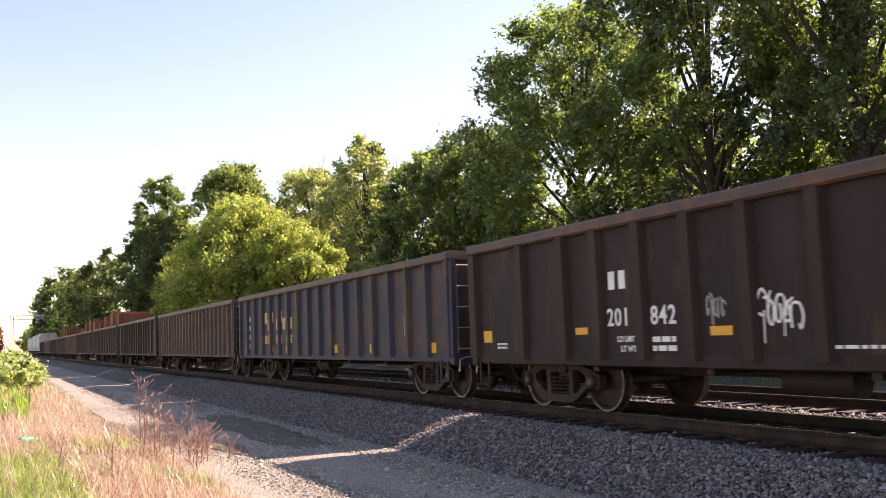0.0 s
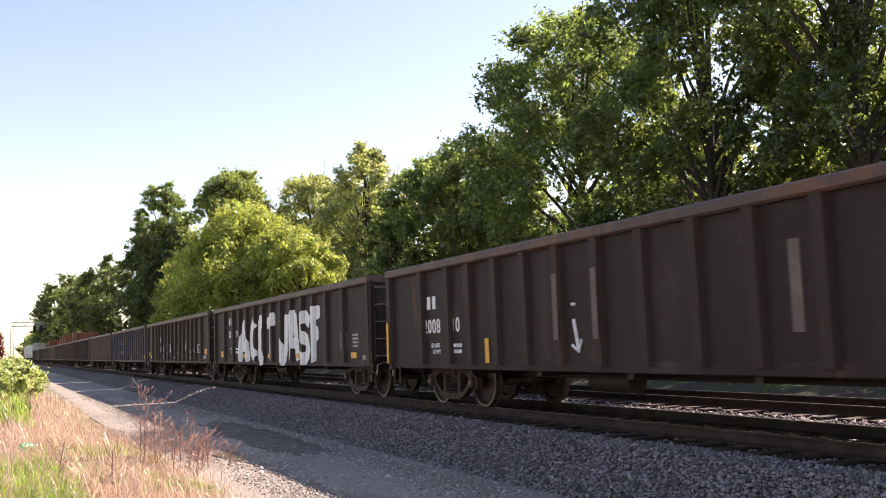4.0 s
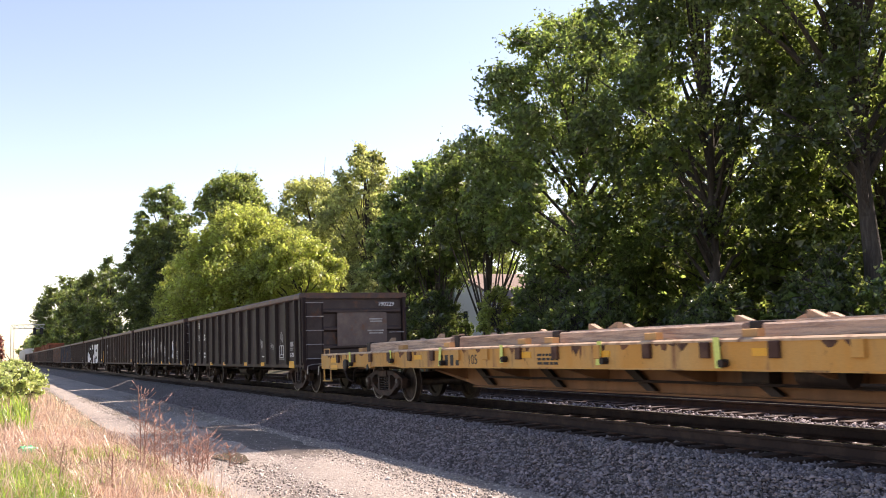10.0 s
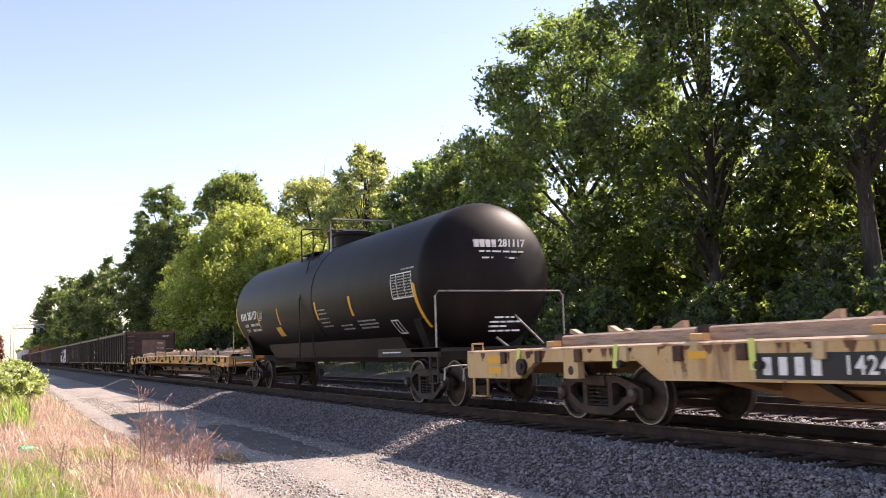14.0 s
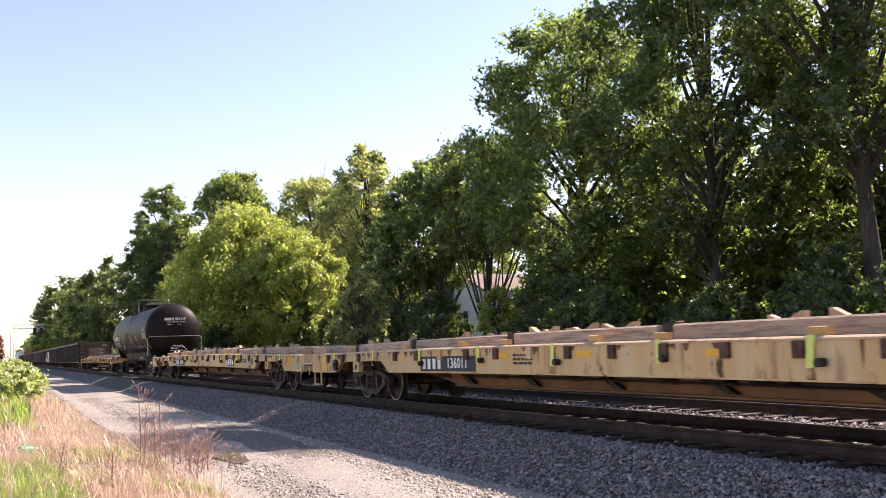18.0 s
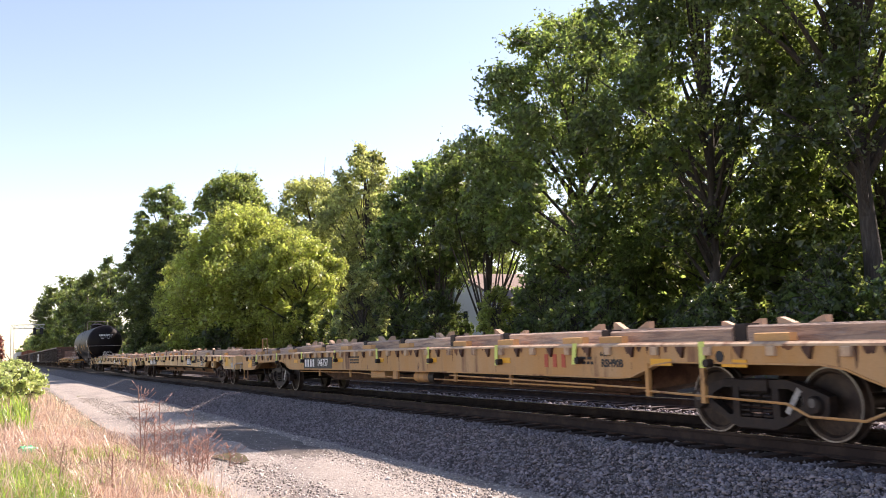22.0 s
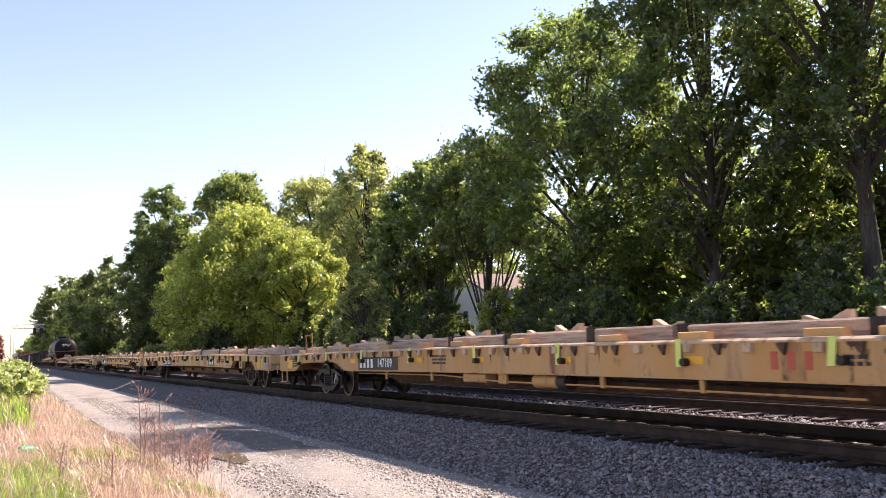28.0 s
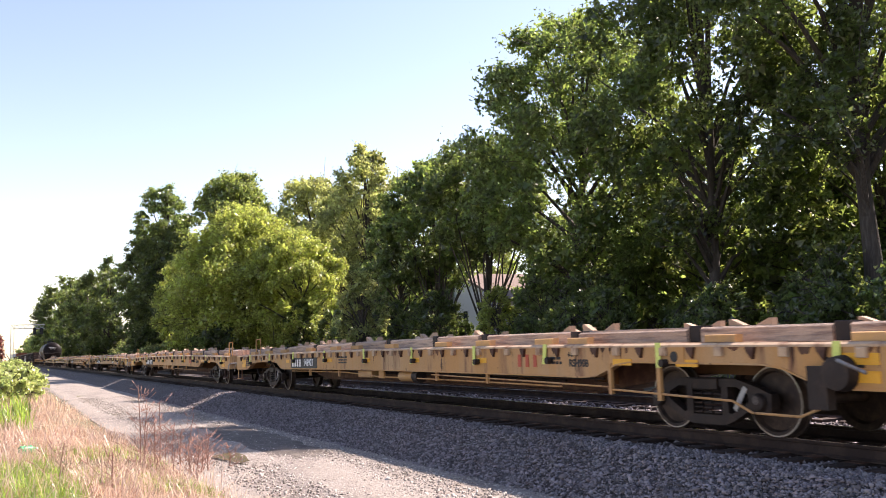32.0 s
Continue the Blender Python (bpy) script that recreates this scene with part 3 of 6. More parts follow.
            if sx > 0:
                prof = [(-x, q) for x, q in prof][::-1]
            m.lathe_x(prof, sx * 0.755, 0, 0, 36)
        m.lathe_x([(-1.0, 0.08), (1.0, 0.08)], 0, 0, 0, 12)
        w = part("wheelset", m, wheel_steel, car, "", 35)
        for sx in (-1, 1):
            rim = Mesh()
            ring = [(0, r - 0.022), (-0.006, r - 0.02), (-0.006, r - 0.004), (0, r - 0.001)]
            rim.lathe_x([(x if sx < 0 else -x, q) for x, q in ring], sx * (0.755 + 0.0655), 0, 0, 36)
            rim.f = [f for f in rim.f if len(f) == 4]
            part("wheel_rim", rim, rim_metal, w, "shiny worn steel rim")
        w.location = (0, cy + k, r)
        w["turns"] = r


def coupler(car, y_end, sign, reach):
    """Draft gear, knuckle, air hose and uncoupling lever at one end."""
    a, b = sorted((y_end, y_end + sign * (reach - 0.06)))
    m = Mesh().box(-0.09, 0.09, a, b, 0.75, 0.92, 0.03)
    c0, c1 = sorted((y_end + sign * (reach - 0.3), y_end + sign * (reach + 0.04)))
    m.box(-0.2, 0.14, c0, c1, 0.69, 0.98, 0.05)
    part("coupler", m, rust_metal, car)
    m = Mesh()
    m.tube([(-0.35, y_end, 0.75), (-0.38, y_end + sign * 0.2, 0.62), (-0.36, y_end + sign * 0.32, 0.4), (-0.25, y_end + sign * (reach - 0.05), 0.3)], 0.025, 6)
    part("air_hose", m, dark_metal, car)
    m = Mesh().tube([(-1.42, y_end + sign * 0.1, 0.78), (-1.3, y_end + sign * 0.12, 0.82), (-0.5, y_end + sign * 0.12, 0.84), (-0.15, y_end + sign * 0.2, 0.95)], 0.016, 6)
    m.tube([(-1.42, y_end + sign * 0.1, 0.78), (-1.44, y_end + sign * 0.1, 0.55)], 0.016, 6)
    part("uncoupling_lever", m, rung_metal, car)


def stirrup(car, x, y, z, mat, w=0.34, drop=0.38):
    m = Mesh()
    sx = -0.02 if x < 0 else 0.02
    m.box(x - 0.012, x + 0.012, y - w / 2, y - w / 2 + 0.05, z - drop, z)
    m.box(x - 0.012, x + 0.012, y + w / 2 - 0.05, y + w / 2, z - drop, z)
    m.box(x - 0.04, x + 0.04, y - w / 2, y + w / 2, z - drop - 0.02, z - drop + 0.005)
    part("stirrup_step", m, mat, car)


# ---- gondola ----
def gondola(label, side_mat, half=8.05, bays=14, top=2.79, rib=0.16, post_mat=None, load=0, posts=()):
    """An open-topped gondola: ribbed sides, top chord, end walls with ladders, floor, trucks."""
    car = thing("gondola_car", label, "freight car", "cars of the freight train")
    post_mat = post_mat or side_mat
    low, w = 0.76, 1.5
    posts = posts or [-half + 0.09 + (2 * half - 0.18) * i / bays for i in range(bays + 1)]
    for sx in (-1, 1):
        x0, x1 = sorted((sx * w, sx * (w - 0.03)))
        part("side_wall", Mesh().box(x0, x1, -half, half, low + 0.1, top - 0.1), side_mat, car)
        x0, x1 = sorted((sx * (w - 0.06), sx * (w + 0.115)))
        part("top_chord", Mesh().box(x0, x1, -half - 0.02, half + 0.02, top - 0.17, top, 0.03), chord_paint, car)
        x0, x1 = sorted((sx * (w - 0.06), sx * (w + 0.006)))
        part("side_sill", Mesh().box(x0, x1, -half, half, low - 0.04, low + 0.14, 0.015), side_mat, car)
        for y in posts:
            d = 0.1
            ha, hb = rib / 2, rib / 2 + 0.04
            pts = [(-hb, 0), (hb, 0), (ha, d), (-ha, d)]
            v = [(sx * (w + e), y + q, top - 0.165) for q, e in pts] + [(sx * (w + e * 0.8), y + q, low + 0.06) for q, e in pts]
            part("side_post", Mesh().add(v, [(0, 1, 2, 3), (7, 6, 5, 4), (0, 4, 5, 1), (1, 5, 6, 2), (2, 6, 7, 3), (3, 7, 4, 0)]), post_mat, car)
    part("floor", Mesh().box(-w + 0.04, w - 0.04, -half + 0.05, half - 0.05, low + 0.14, low + 0.22), rust_metal, car)
    part("centre_sill", Mesh().box(-0.28, 0.28, -half + 0.1, half - 0.1, low - 0.2, low + 0.13), dark_metal, car)
    for y in (-4.6, -2.3, 0, 2.3, 4.6):
        part("cross_bearer", Mesh().box(-1.42, 1.42, y - 0.06, y + 0.06, low - 0.12, low + 0.13), dark_metal, car)
    m = Mesh().lathe_y([(-0.5, 0.02), (-0.5, 0.17), (0.5, 0.17), (0.5, 0.02)], -0.75, 1.2, low - 0.2, 14)
    m.tube([(-0.8, -3.5, low - 0.12), (-0.8, 3.5, low - 0.16)], 0.02, 6)
    part("brake_gear", m, dark_metal, car, "", 40)
    for s in (-1, 1):
        ye = s * half
        a, b = sorted((ye - s * 0.02, ye - s * 0.14))
        part("end_wall", Mesh().box(-w + 0.05, w - 0.05, a - (0 if s > 0 else 0), b, low + 0.14, top - 0.12), end_dark, car, "rusty brown end sheet")
        a, b = sorted((ye - s * 0.2, ye + s * 0.06))
        part("end_chord", Mesh().box(-w - 0.1, w + 0.1, a, b, top - 0.15, top + 0.015, 0.03), chord_paint, car)
        a, b = sorted((ye - s * 0.1, ye + s * 0.08))
        part("end_sill", Mesh().box(-w - 0.03, w + 0.03, a, b, low - 0.08, low + 0.2, 0.02), side_mat, car)
        for sx in (-1, 1):
            a, b = sorted((ye, ye + s * 0.1))
            xx = sorted((sx * (w + 0.06), sx * (w - 0.04)))
            part("corner_post", Mesh().box(xx[0], xx[1], a, b, low + 0.1, top - 0.12), side_mat, car)
        for k in range(3):
            z = low + 0.45 + k * 0.5
            a, b = sorted((ye - s * 0.02, ye + s * 0.07))
            part("end_stiffener", Mesh().prism_x([(a, z), (b, z + 0.05), (b, z + 0.1), (a, z + 0.15)] if s > 0 else [(b, z), (b, z + 0.15), (a, z + 0.1), (a, z + 0.05)], -w + 0.55, w - 0.1), end_dark, car)
        a, b = sorted((ye + s * 0.075, ye + s * 0.095))
        part("tack_board", Mesh().box(-0.55, 0.95, a, b, low + 0.55, top - 0.55, 0.0), end_paint, car, "lighter brown end panel with worn stencils")
        lad = Mesh()
        y = ye + s * 0.16
        for x in (-w + 0.03, -w + 0.5):
            lad.box(x - 0.015, x + 0.015, y - 0.03, y + 0.03, low + 0.15, top - 0.25)
        ladder = part("ladder", lad, side_mat, car)
        for k in range(5):
            z = low + 0.22 + k * 0.385
            part("rung", Mesh().tube([(-w + 0.01, y + s * 0.03, z), (-w + 0.52, y + s * 0.03, z)], 0.014, 6), rung_metal, ladder)
        for z in (low + 0.5, low + 0.9):
            part("grab_iron", Mesh().tube([(w - 0.5, y, z), (w - 0.05, y, z)], 0.014, 6), rung_metal, car)
        coupler(car, ye, s, 0.52)
        stirrup(car, -w - 0.02, ye - s * 0.35, low, side_mat)
        stirrup(car, w + 0.02, ye - s * 0.35, low, side_mat)
        running_gear(car, s * (half - 1.95), 0.457, truck_brown)
    if load:
        rs = random.Random(load)
        for i in range(9):
            y = -half + 1 + i * (2 * half - 2) / 8.5
            h = top + rs.uniform(0.25, 1.1)
            y2, x2 = y + rs.uniform(1.0, 1.7), rs.uniform(0.9, 1.4)
            part("scrap_block", Mesh().box(-x2, x2 - rs.uniform(0, 0.3), y, min(y2, half - 0.2), low + 0.22, h, 0.04), scrap_rust, car, "rusty scrap steel load")
    return car


def blocks(parent, y, z, count, w, h, x, mat, gap=0.35, name="mark"):
    """An operator's mark, drawn as plain blocks."""
    k = w / (count + (count - 1) * gap)
    for i in range(count):
        a = y + w / 2 - i * k * (1 + gap)
        prof = [(a - k * 0.85, z - h / 2), (a - k * 0.15, z - h / 2), (a - k * 0.15, z + h / 2), (a - k * 0.85, z + h / 2)]
        part(name, Mesh().prism_x(prof, x - 0.004, x + 0.004), mat, parent)


def squiggle(parent, y, z, w, h, x, seed, mat, r=0.014, turns=9, name="graffiti"):
    """A scrawled tag: a few thin looping strokes written side by side, with drips."""
    rs = random.Random(seed)
    m = Mesh()
    for k in range(5):
        cy = y + (2 - k) * 0.2 * w
        a, pts = rs.uniform(0, 6), []
        for i in range(turns):
            a += rs.uniform(0.7, 1.5)
            pts.append((x - 0.003, cy + w * 0.1 * math.cos(a) - (i / turns - 0.5) * 0.22 * w, z + (2 - k) * 0.06 * h + h * 0.5 * math.sin(a) * rs.uniform(0.45, 1)))
        line = [Vector(q) for q in pts]
        curve = []
        for i in range(1, len(line) - 2):
            p0, p1, p2, p3 = line[i - 1:i + 3]
            curve += [0.5 * (2 * p1 + (p2 - p0) * u + (2 * p0 - 5 * p1 + 4 * p2 - p3) * u * u + (3 * p1 - p0 - 3 * p2 + p3) * u ** 3) for u in (0, 0.25, 0.5, 0.75)]
        m.tube(curve, r, 4)
    for k in range(2):
        dy = y + rs.uniform(-0.4, 0.4) * w
        m.tube([(x, dy, z), (x, dy + 0.01, z - h * rs.uniform(0.5, 0.9))], r * 0.6, 4)
    m.v = [(x + (p[0] - x) * 0.25 - 0.002, p[1], p[2]) for p in m.v]
    return tagged(part(name, m, mat, parent), kind="stuff")


STROKES = {"A": [[(0.0, 0.0), (0.36, 0.98), (0.6, 1.0), (0.95, 0.0)], [(0.2, 0.36), (0.8, 0.36)]],
           "C": [[(0.95, 0.82), (0.62, 1.0), (0.22, 0.88), (0.06, 0.5), (0.2, 0.12), (0.6, 0.0), (0.98, 0.2)]],
           "E": [[(1.0, 0.98), (0.12, 1.0), (0.08, 0.0), (1.0, 0.06)], [(0.1, 0.5), (0.82, 0.53)]],
           "T": [[(-0.1, 0.9), (1.1, 1.0)], [(0.55, 0.96), (0.5, 0.0)]],
           "J": [[(0.8, 1.04), (0.72, 0.3), (0.55, 0.02), (0.32, 0.0), (0.06, 0.42)]],
           "S": [[(0.95, 0.84), (0.55, 1.0), (0.16, 0.84), (0.26, 0.56), (0.76, 0.42), (0.86, 0.14), (0.5, 0.0), (0.04, 0.1)]],
           "F": [[(0.18, -0.04), (0.2, 0.98), (1.0, 1.02)], [(0.2, 0.5), (0.75, 0.56)]]}


def brush(ch, y, z, w, h, x, r, mat, seed):
    """A hand-painted letter: wide flat strokes with blunt, uneven ends."""
    rs = random.Random(seed)
    strokes = []
    lift = 0.0
    for line in STROKES[ch]:
        pts = [Vector((y - (u - 0.5) * w, z + (v - 0.5) * h)) for u, v in line]
        for a, b in zip(pts, pts[1:]):
            d = (b - a).normalized()
            n = Vector((-d.y, d.x))
            r0, r1 = r * rs.uniform(0.85, 1.12), r * rs.uniform(0.85, 1.12)
            ring = [a - d * r * 0.25 + n * r0 * 0.8, a + d * 0.02 + n * r0, b - d * 0.02 + n * r1, b + d * r * 0.3 + n * r1 * 0.75, b + d * r * 0.42, b + d * r * 0.3 - n * r1 * 0.75,
                    b - d * 0.02 - n * r1, a + d * 0.02 - n * r0, a - d * r * 0.25 - n * r0 * 0.8, a - d * r * 0.35]
            lift += 0.0004
            strokes.append(Mesh().add([(x - lift, p.x, p.y) for p in ring], [tuple(range(9, -1, -1))]).data("graffiti", mat))
    return strokes


XS = -1.504          # side sheet of a gondola
CARS = []            # (car, place of its centre along the train)

SYMM = (0.5, 1.5, 2.45, 3.4, 4.35, 5.2, 6.38, 7.96)
UNEVEN = [-y for y in SYMM] + list(SYMM)
EVEN = [7.96, -7.45, -7.96] + [6.74 - 1.107 * i for i in range(13)]
OFFSET = [7.96, 6.4, 5.09, 4.13, 3.17, 2.07, 1.07, 0.06, -0.94, -1.94, -2.99, -3.97, -5.03, -6.3, -7.96]
base_car = gondola("black ribbed open gondola car with rust stains", black_paint, post_mat=post_brown, posts=UNEVEN)


wide_car = gondola("black open gondola car with wide bays and rust stains", black_paint, post_mat=post_paint, posts=EVEN)


def black_gondola(label, base=None):
    car = copy_thing(base or base_car, Matrix())
    car["label"] = label
    return car


def marks(car, first, second, y1, y2, z1, z2, size=0.33, ns=0.25, fat=0.005, drop=(0.62, 0.78)):
    blocks(car, y1, z1, 2, ns * 1.7, ns, XS, white_paint, 0.2)
    letter(car, first, size, y1, z2, XS, white_paint, fat=fat, spacing=1.12, stretch=0.9)
    letter(car, second, size, y2, z2, XS, white_paint, fat=fat, spacing=1.12, stretch=0.9)
    letter(car, "LD LMT", 0.11, y1 - 0.15, z2 - drop[0], XS, white_paint, fat=0.003)
    letter(car, "LT WT", 0.11, y1 - 0.2, z2 - drop[1], XS, white_paint, fat=0.003)
    small_print(car, y2, z2 - (drop[0] + drop[1]) / 2, 0.45, drop[1] - drop[0] + 0.1, XS, 2, white_paint)


g1 = black_gondola("black ribbed gondola car with white numbers and small scrawled tags")
CARS.append((g1, 6.08))
marks(g1, "201", "842", 3.93, 3.0, 1.9, 1.38, 0.34, drop=(0.29, 0.42))
squiggle(g1, 1.08, 1.38, 0.62, 0.42, XS, 3, white_paint, 0.016)
squiggle(g1, 2.04, 1.46, 0.3, 0.3, XS, 8, faded_white, 0.012)
part("graffiti", Mesh().tube([(XS, -2.98 + 0.2 * math.sin(q) * (1 if math.cos(q) < 0.5 else 0.4), 1.44 + (0.22 if math.cos(q) < 0.5 else 0.36) * math.cos(q)) for q in (0.35 * k for k in range(19))], 0.013, 4)
     .tube([(XS, -2.98 + 0.07 * math.sin(q), 1.78 + 0.06 * math.cos(q)) for q in (0.6 * k for k in range(12))], 0.012, 4), white_paint, g1)
outline_box(g1, -5.67, 1.34, 0.56, 0.34, XS, white_paint)
for y, w, h, z in ((7.58, 0.28, 0.2, 1.18), (4.8, 0.3, 0.1, 1.22), (1.98, 0.36, 0.11, 1.17), (-0.97, 0.32, 0.1, 1.2), (-3.87, 0.32, 0.1, 1.21), (-7.09, 0.4, 0.22, 1.2)):
    plate(g1, y, z, w, h, XS, reflector)
for y, z, w, h, n in ((-6.97, 0.99, 0.36, 0.14, 2), (-6.52, 0.97, 0.18, 0.2, 3), (-3.88, 0.95, 0.22, 0.18, 3), (-4.72, 1.26, 0.26, 0.14, 2), (0.1, 0.97, 0.6, 0.06, 1), (7.1, 1.02, 0.3, 0.12, 2)):
    small_print(g1, y, z, w, h, XS, n, white_paint)

g2 = gondola("black gondola car covered with huge white painted graffiti letters", black_paint, post_mat=post_brown, posts=OFFSET)
CARS.append((g2, -11.0))
marks(g2, "201", "796", 5.68, 4.67, 2.24, 1.77, drop=(0.5, 0.64))
plate(g2, 7.0, 1.08, 0.3, 0.22, XS, reflector)
for y in (3.55, 0.45, -2.5, -6.9):
    plate(g2, y, 1.0, 0.36, 0.14, XS - 0.008, reflector)
def on_posts(car, me, posts, mat, name):
    """The same paint where it crosses the side posts and their flanks."""
    for y in posts:
        bm = bmesh.new()
        bm.from_mesh(me)
        for d in (-1, 1):
            bmesh.ops.bisect_plane(bm, geom=bm.verts[:] + bm.edges[:] + bm.faces[:], plane_co=(0, y + d * 0.119, 0), plane_no=(0, d, 0), clear_outer=True)
            bmesh.ops.bisect_plane(bm, geom=bm.verts[:] + bm.edges[:] + bm.faces[:], plane_co=(0, y + d * 0.079, 0), plane_no=(0, d, 0))
        if bm.faces:
            for v in bm.verts:
                v.co.x -= 0.002 + 0.1 * min(1.0, max(0.0, (0.12 - abs(v.co.y - y)) / 0.04)) * (0.8 + 0.2 * (v.co.z - 0.86) / 1.765)
            cut = bpy.data.meshes.new(name)
            bm.to_mesh(cut)
            cut.materials.append(mat)
            part(name, cut, mat, car)
        bm.free()


for i, (ch, ya, yb) in enumerate((("A", 4.3, 2.8), ("C", 2.92, 1.84), ("E", 1.9, 0.86), ("T", 0.84, -0.24), ("J", -0.56, -1.7), ("A", -1.56, -2.66), ("S", -2.5, -3.7), ("F", -3.62, -4.56))):
    r = 0.17 if ch in "ASC" else 0.2
    strokes = brush(ch, (ya + yb) / 2, 1.5 + 0.03 * (i % 2), ya - yb - 2 * r, 1.2, XS - 0.002, r, white_paint, i)
    first = part("graffiti", strokes[0], white_paint, g2, "big white painted letter")
    for me in strokes:
        if me is not strokes[0]:
            part("brush_stroke", me, white_paint, first)
        on_posts(first, me, OFFSET[1:-1], white_paint, "brush_stroke")
outline_box(g2, -6.2, 1.35, 0.45, 0.4, XS, faded_white)
small_print(g2, -7.0, 1.35, 0.35, 0.35, XS, 4, faded_white)
plate(g2, -7.55, 0.95, 0.2, 0.1, XS, faded_white, "stencil")

g3 = black_gondola("black gondola car with a white arrow and yellow strips")
CARS.append((g3, -28.2))
marks(g3, "2008", "10", 6.0, 5.0, 2.0, 1.53, 0.38, drop=(0.36, 0.48))
plate(g3, 8.0, 1.25, 0.1, 0.85, XS - 0.1, reflector)
plate(g3, 3.8, 1.06, 0.13, 0.42, XS - 0.008, reflector)
part("graffiti", Mesh().tube([(XS, 1.16, 1.5), (XS, 1.06, 1.06)], 0.03, 5).tube([(XS, 1.22, 1.12), (XS, 1.06, 1.02), (XS, 0.98, 1.2)], 0.026, 5).tube([(XS, 1.2, 1.72), (XS, 1.1, 1.72)], 0.022, 5), white_paint, g3)
for k, (y, w) in enumerate(((1.5, 0.13), (0.5, 0.13), (-3.0, 0.16))):
    plate(g3, y, 1.7, w, 1.0, XS - 0.098 if k < 2 else XS, end_paint, "paint_streak")
plate(g3, -7.2, 0.95, 0.3, 0.2, XS, reflector)

g4 = black_gondola("black gondola car with outlined graffiti letters and scrawls", wide_car)
CARS.append((g4, -45.46))
marks(g4, "190", "042", 6.19, 5.12, 2.4, 1.91)
for ch, y, size, z in (("S", 4.0, 1.3, 1.57), ("E", 2.92, 1.35, 1.5), ("E", 1.84, 1.35, 1.54), ("K", 0.72, 1.5, 1.58)):
    letter(g4, ch, size, y, z, XS, chalk_white, name="graffiti", outline=0.013, stretch=0.72, lean=0.04)
for y, z, w, h, k, mt in ((7.3, 1.46, 0.3, 0.8, 5, chalk_white), (5.15, 1.6, 0.35, 0.4, 6, faded_white), (0.5, 2.05, 0.3, 0.5, 7, chalk_white), (-0.42, 1.44, 0.5, 0.35, 9, faded_white),
                          (-1.45, 1.6, 0.55, 0.6, 11, chalk_white), (-2.55, 1.38, 0.65, 0.55, 12, chalk_white), (-5.7, 1.7, 0.3, 0.3, 14, end_paint)):
    squiggle(g4, y, z, w, h, XS, k, mt, 0.012)
letter(g4, "S", 1.15, -4.82, 1.42, XS, white_paint, name="graffiti", outline=0.026, stretch=0.95)
plate(g4, 0.3, 2.15, 0.05, 0.7, XS, chalk_white, "paint_streak")
for y, w, h in ((7.06, 0.25, 0.15), (3.77, 0.3, 0.11), (1.75, 0.33, 0.12), (-1.54, 0.36, 0.13), (-3.89, 0.36, 0.13), (-6.95, 0.3, 0.16)):
    plate(g4, y, 0.84, w, h, XS - 0.008, reflector)
outline_box(g4, -6.0, 1.2, 0.34, 0.36, XS, white_paint)
small_print(g4, -3.66, 1.07, 0.4, 0.09, XS, 2, faded_white)

g5 = black_gondola("last black gondola car with open end ladder showing", wide_car)
CARS.append((g5, -62.69))
marks(g5, "190", "229", 6.12, 5.03, 2.37, 1.86)
for y, w, h in ((6.98, 0.3, 0.17), (3.82, 0.38, 0.12), (1.61, 0.36, 0.11), (-1.6, 0.36, 0.11), (-3.78, 0.38, 0.12), (-6.93, 0.5, 0.2)):
    plate(g5, y, 0.82, w, h, XS - 0.008, reflector)
outline_box(g5, -5.89, 1.2, 0.4, 0.36, XS, white_paint)
letter(g5, "G-73R", 0.16, -6.96, 1.09, XS, white_paint, fat=0.004)
plate(g5, -6.94, 1.4, 0.26, 0.14, XS, faded_white, "stencil_panel")
small_print(g5, -6.94, 1.26, 0.32, 0.1, XS, 2, faded_white)
small_print(g5, -3.86, 1.06, 0.34, 0.06, XS, 1, white_paint)
small_print(g5, -5.9, 0.98, 0.55, 0.05, XS, 1, faded_white)
for y, z, w, h, k in ((-5.92, 1.63, 0.25, 0.3, 31), (-4.9, 1.36, 0.35, 0.18, 32), (-3.66, 1.45, 0.22, 0.3, 33)):
    squiggle(g5, y, z, w, h, XS, k, faded_white, 0.009)
letter(g5, "190229", 0.17, -8.125, 2.47, 0.95, white_paint, END)
small_m = Mesh()
for k, (x, z, w) in enumerate(((0.62, 2.05, 0.4), (0.62, 1.98, 0.36), (0.6, 1.72, 0.5), (0.62, 1.65, 0.42))):
    small_m.box(x - w / 2, x + w / 2, -8.152, -8.146, z - 0.02, z + 0.02)
tagged(part("stencil", small_m, faded_white, g5), kind="stuff")

# cars ahead, towards the distance
g0 = gondola("faded blue gondola car with worn yellow lettering", blue_paint, bays=17, rib=0.12)
CARS.append((g0, 23.05))
for k in range(9):
    plate(g0, 5.2 - k * 0.34 - (0.25 if k > 3 else 0), 1.75 + (0.22 if k % 2 else 0), 0.28, 0.34, XS, worn_orange, "faded_lettering")
    if k % 3:
        plate(g0, 5.2 - k * 0.34 - (0.25 if k > 3 else 0), 1.3, 0.24, 0.25, XS, worn_orange, "faded_lettering")
for k, z in enumerate((2.0, 1.7, 1.4, 1.1)):
    plate(g0, 6.9, z, 0.3, 0.16, XS, faded_white, "stencil")
plate(g0, -6.0, 1.45, 0.34, 0.42, XS, faded_white, "stencil_panel")
outline_box(g0, -6.0, 1.45, 0.26, 0.34, XS - 0.006, panel_black)
for y in (7.3, 4.2, 2.6, 0.6, -1.6, -4.0, -7.2):
    plate(g0, y, 1.0, 0.24, 0.2, XS, reflector)
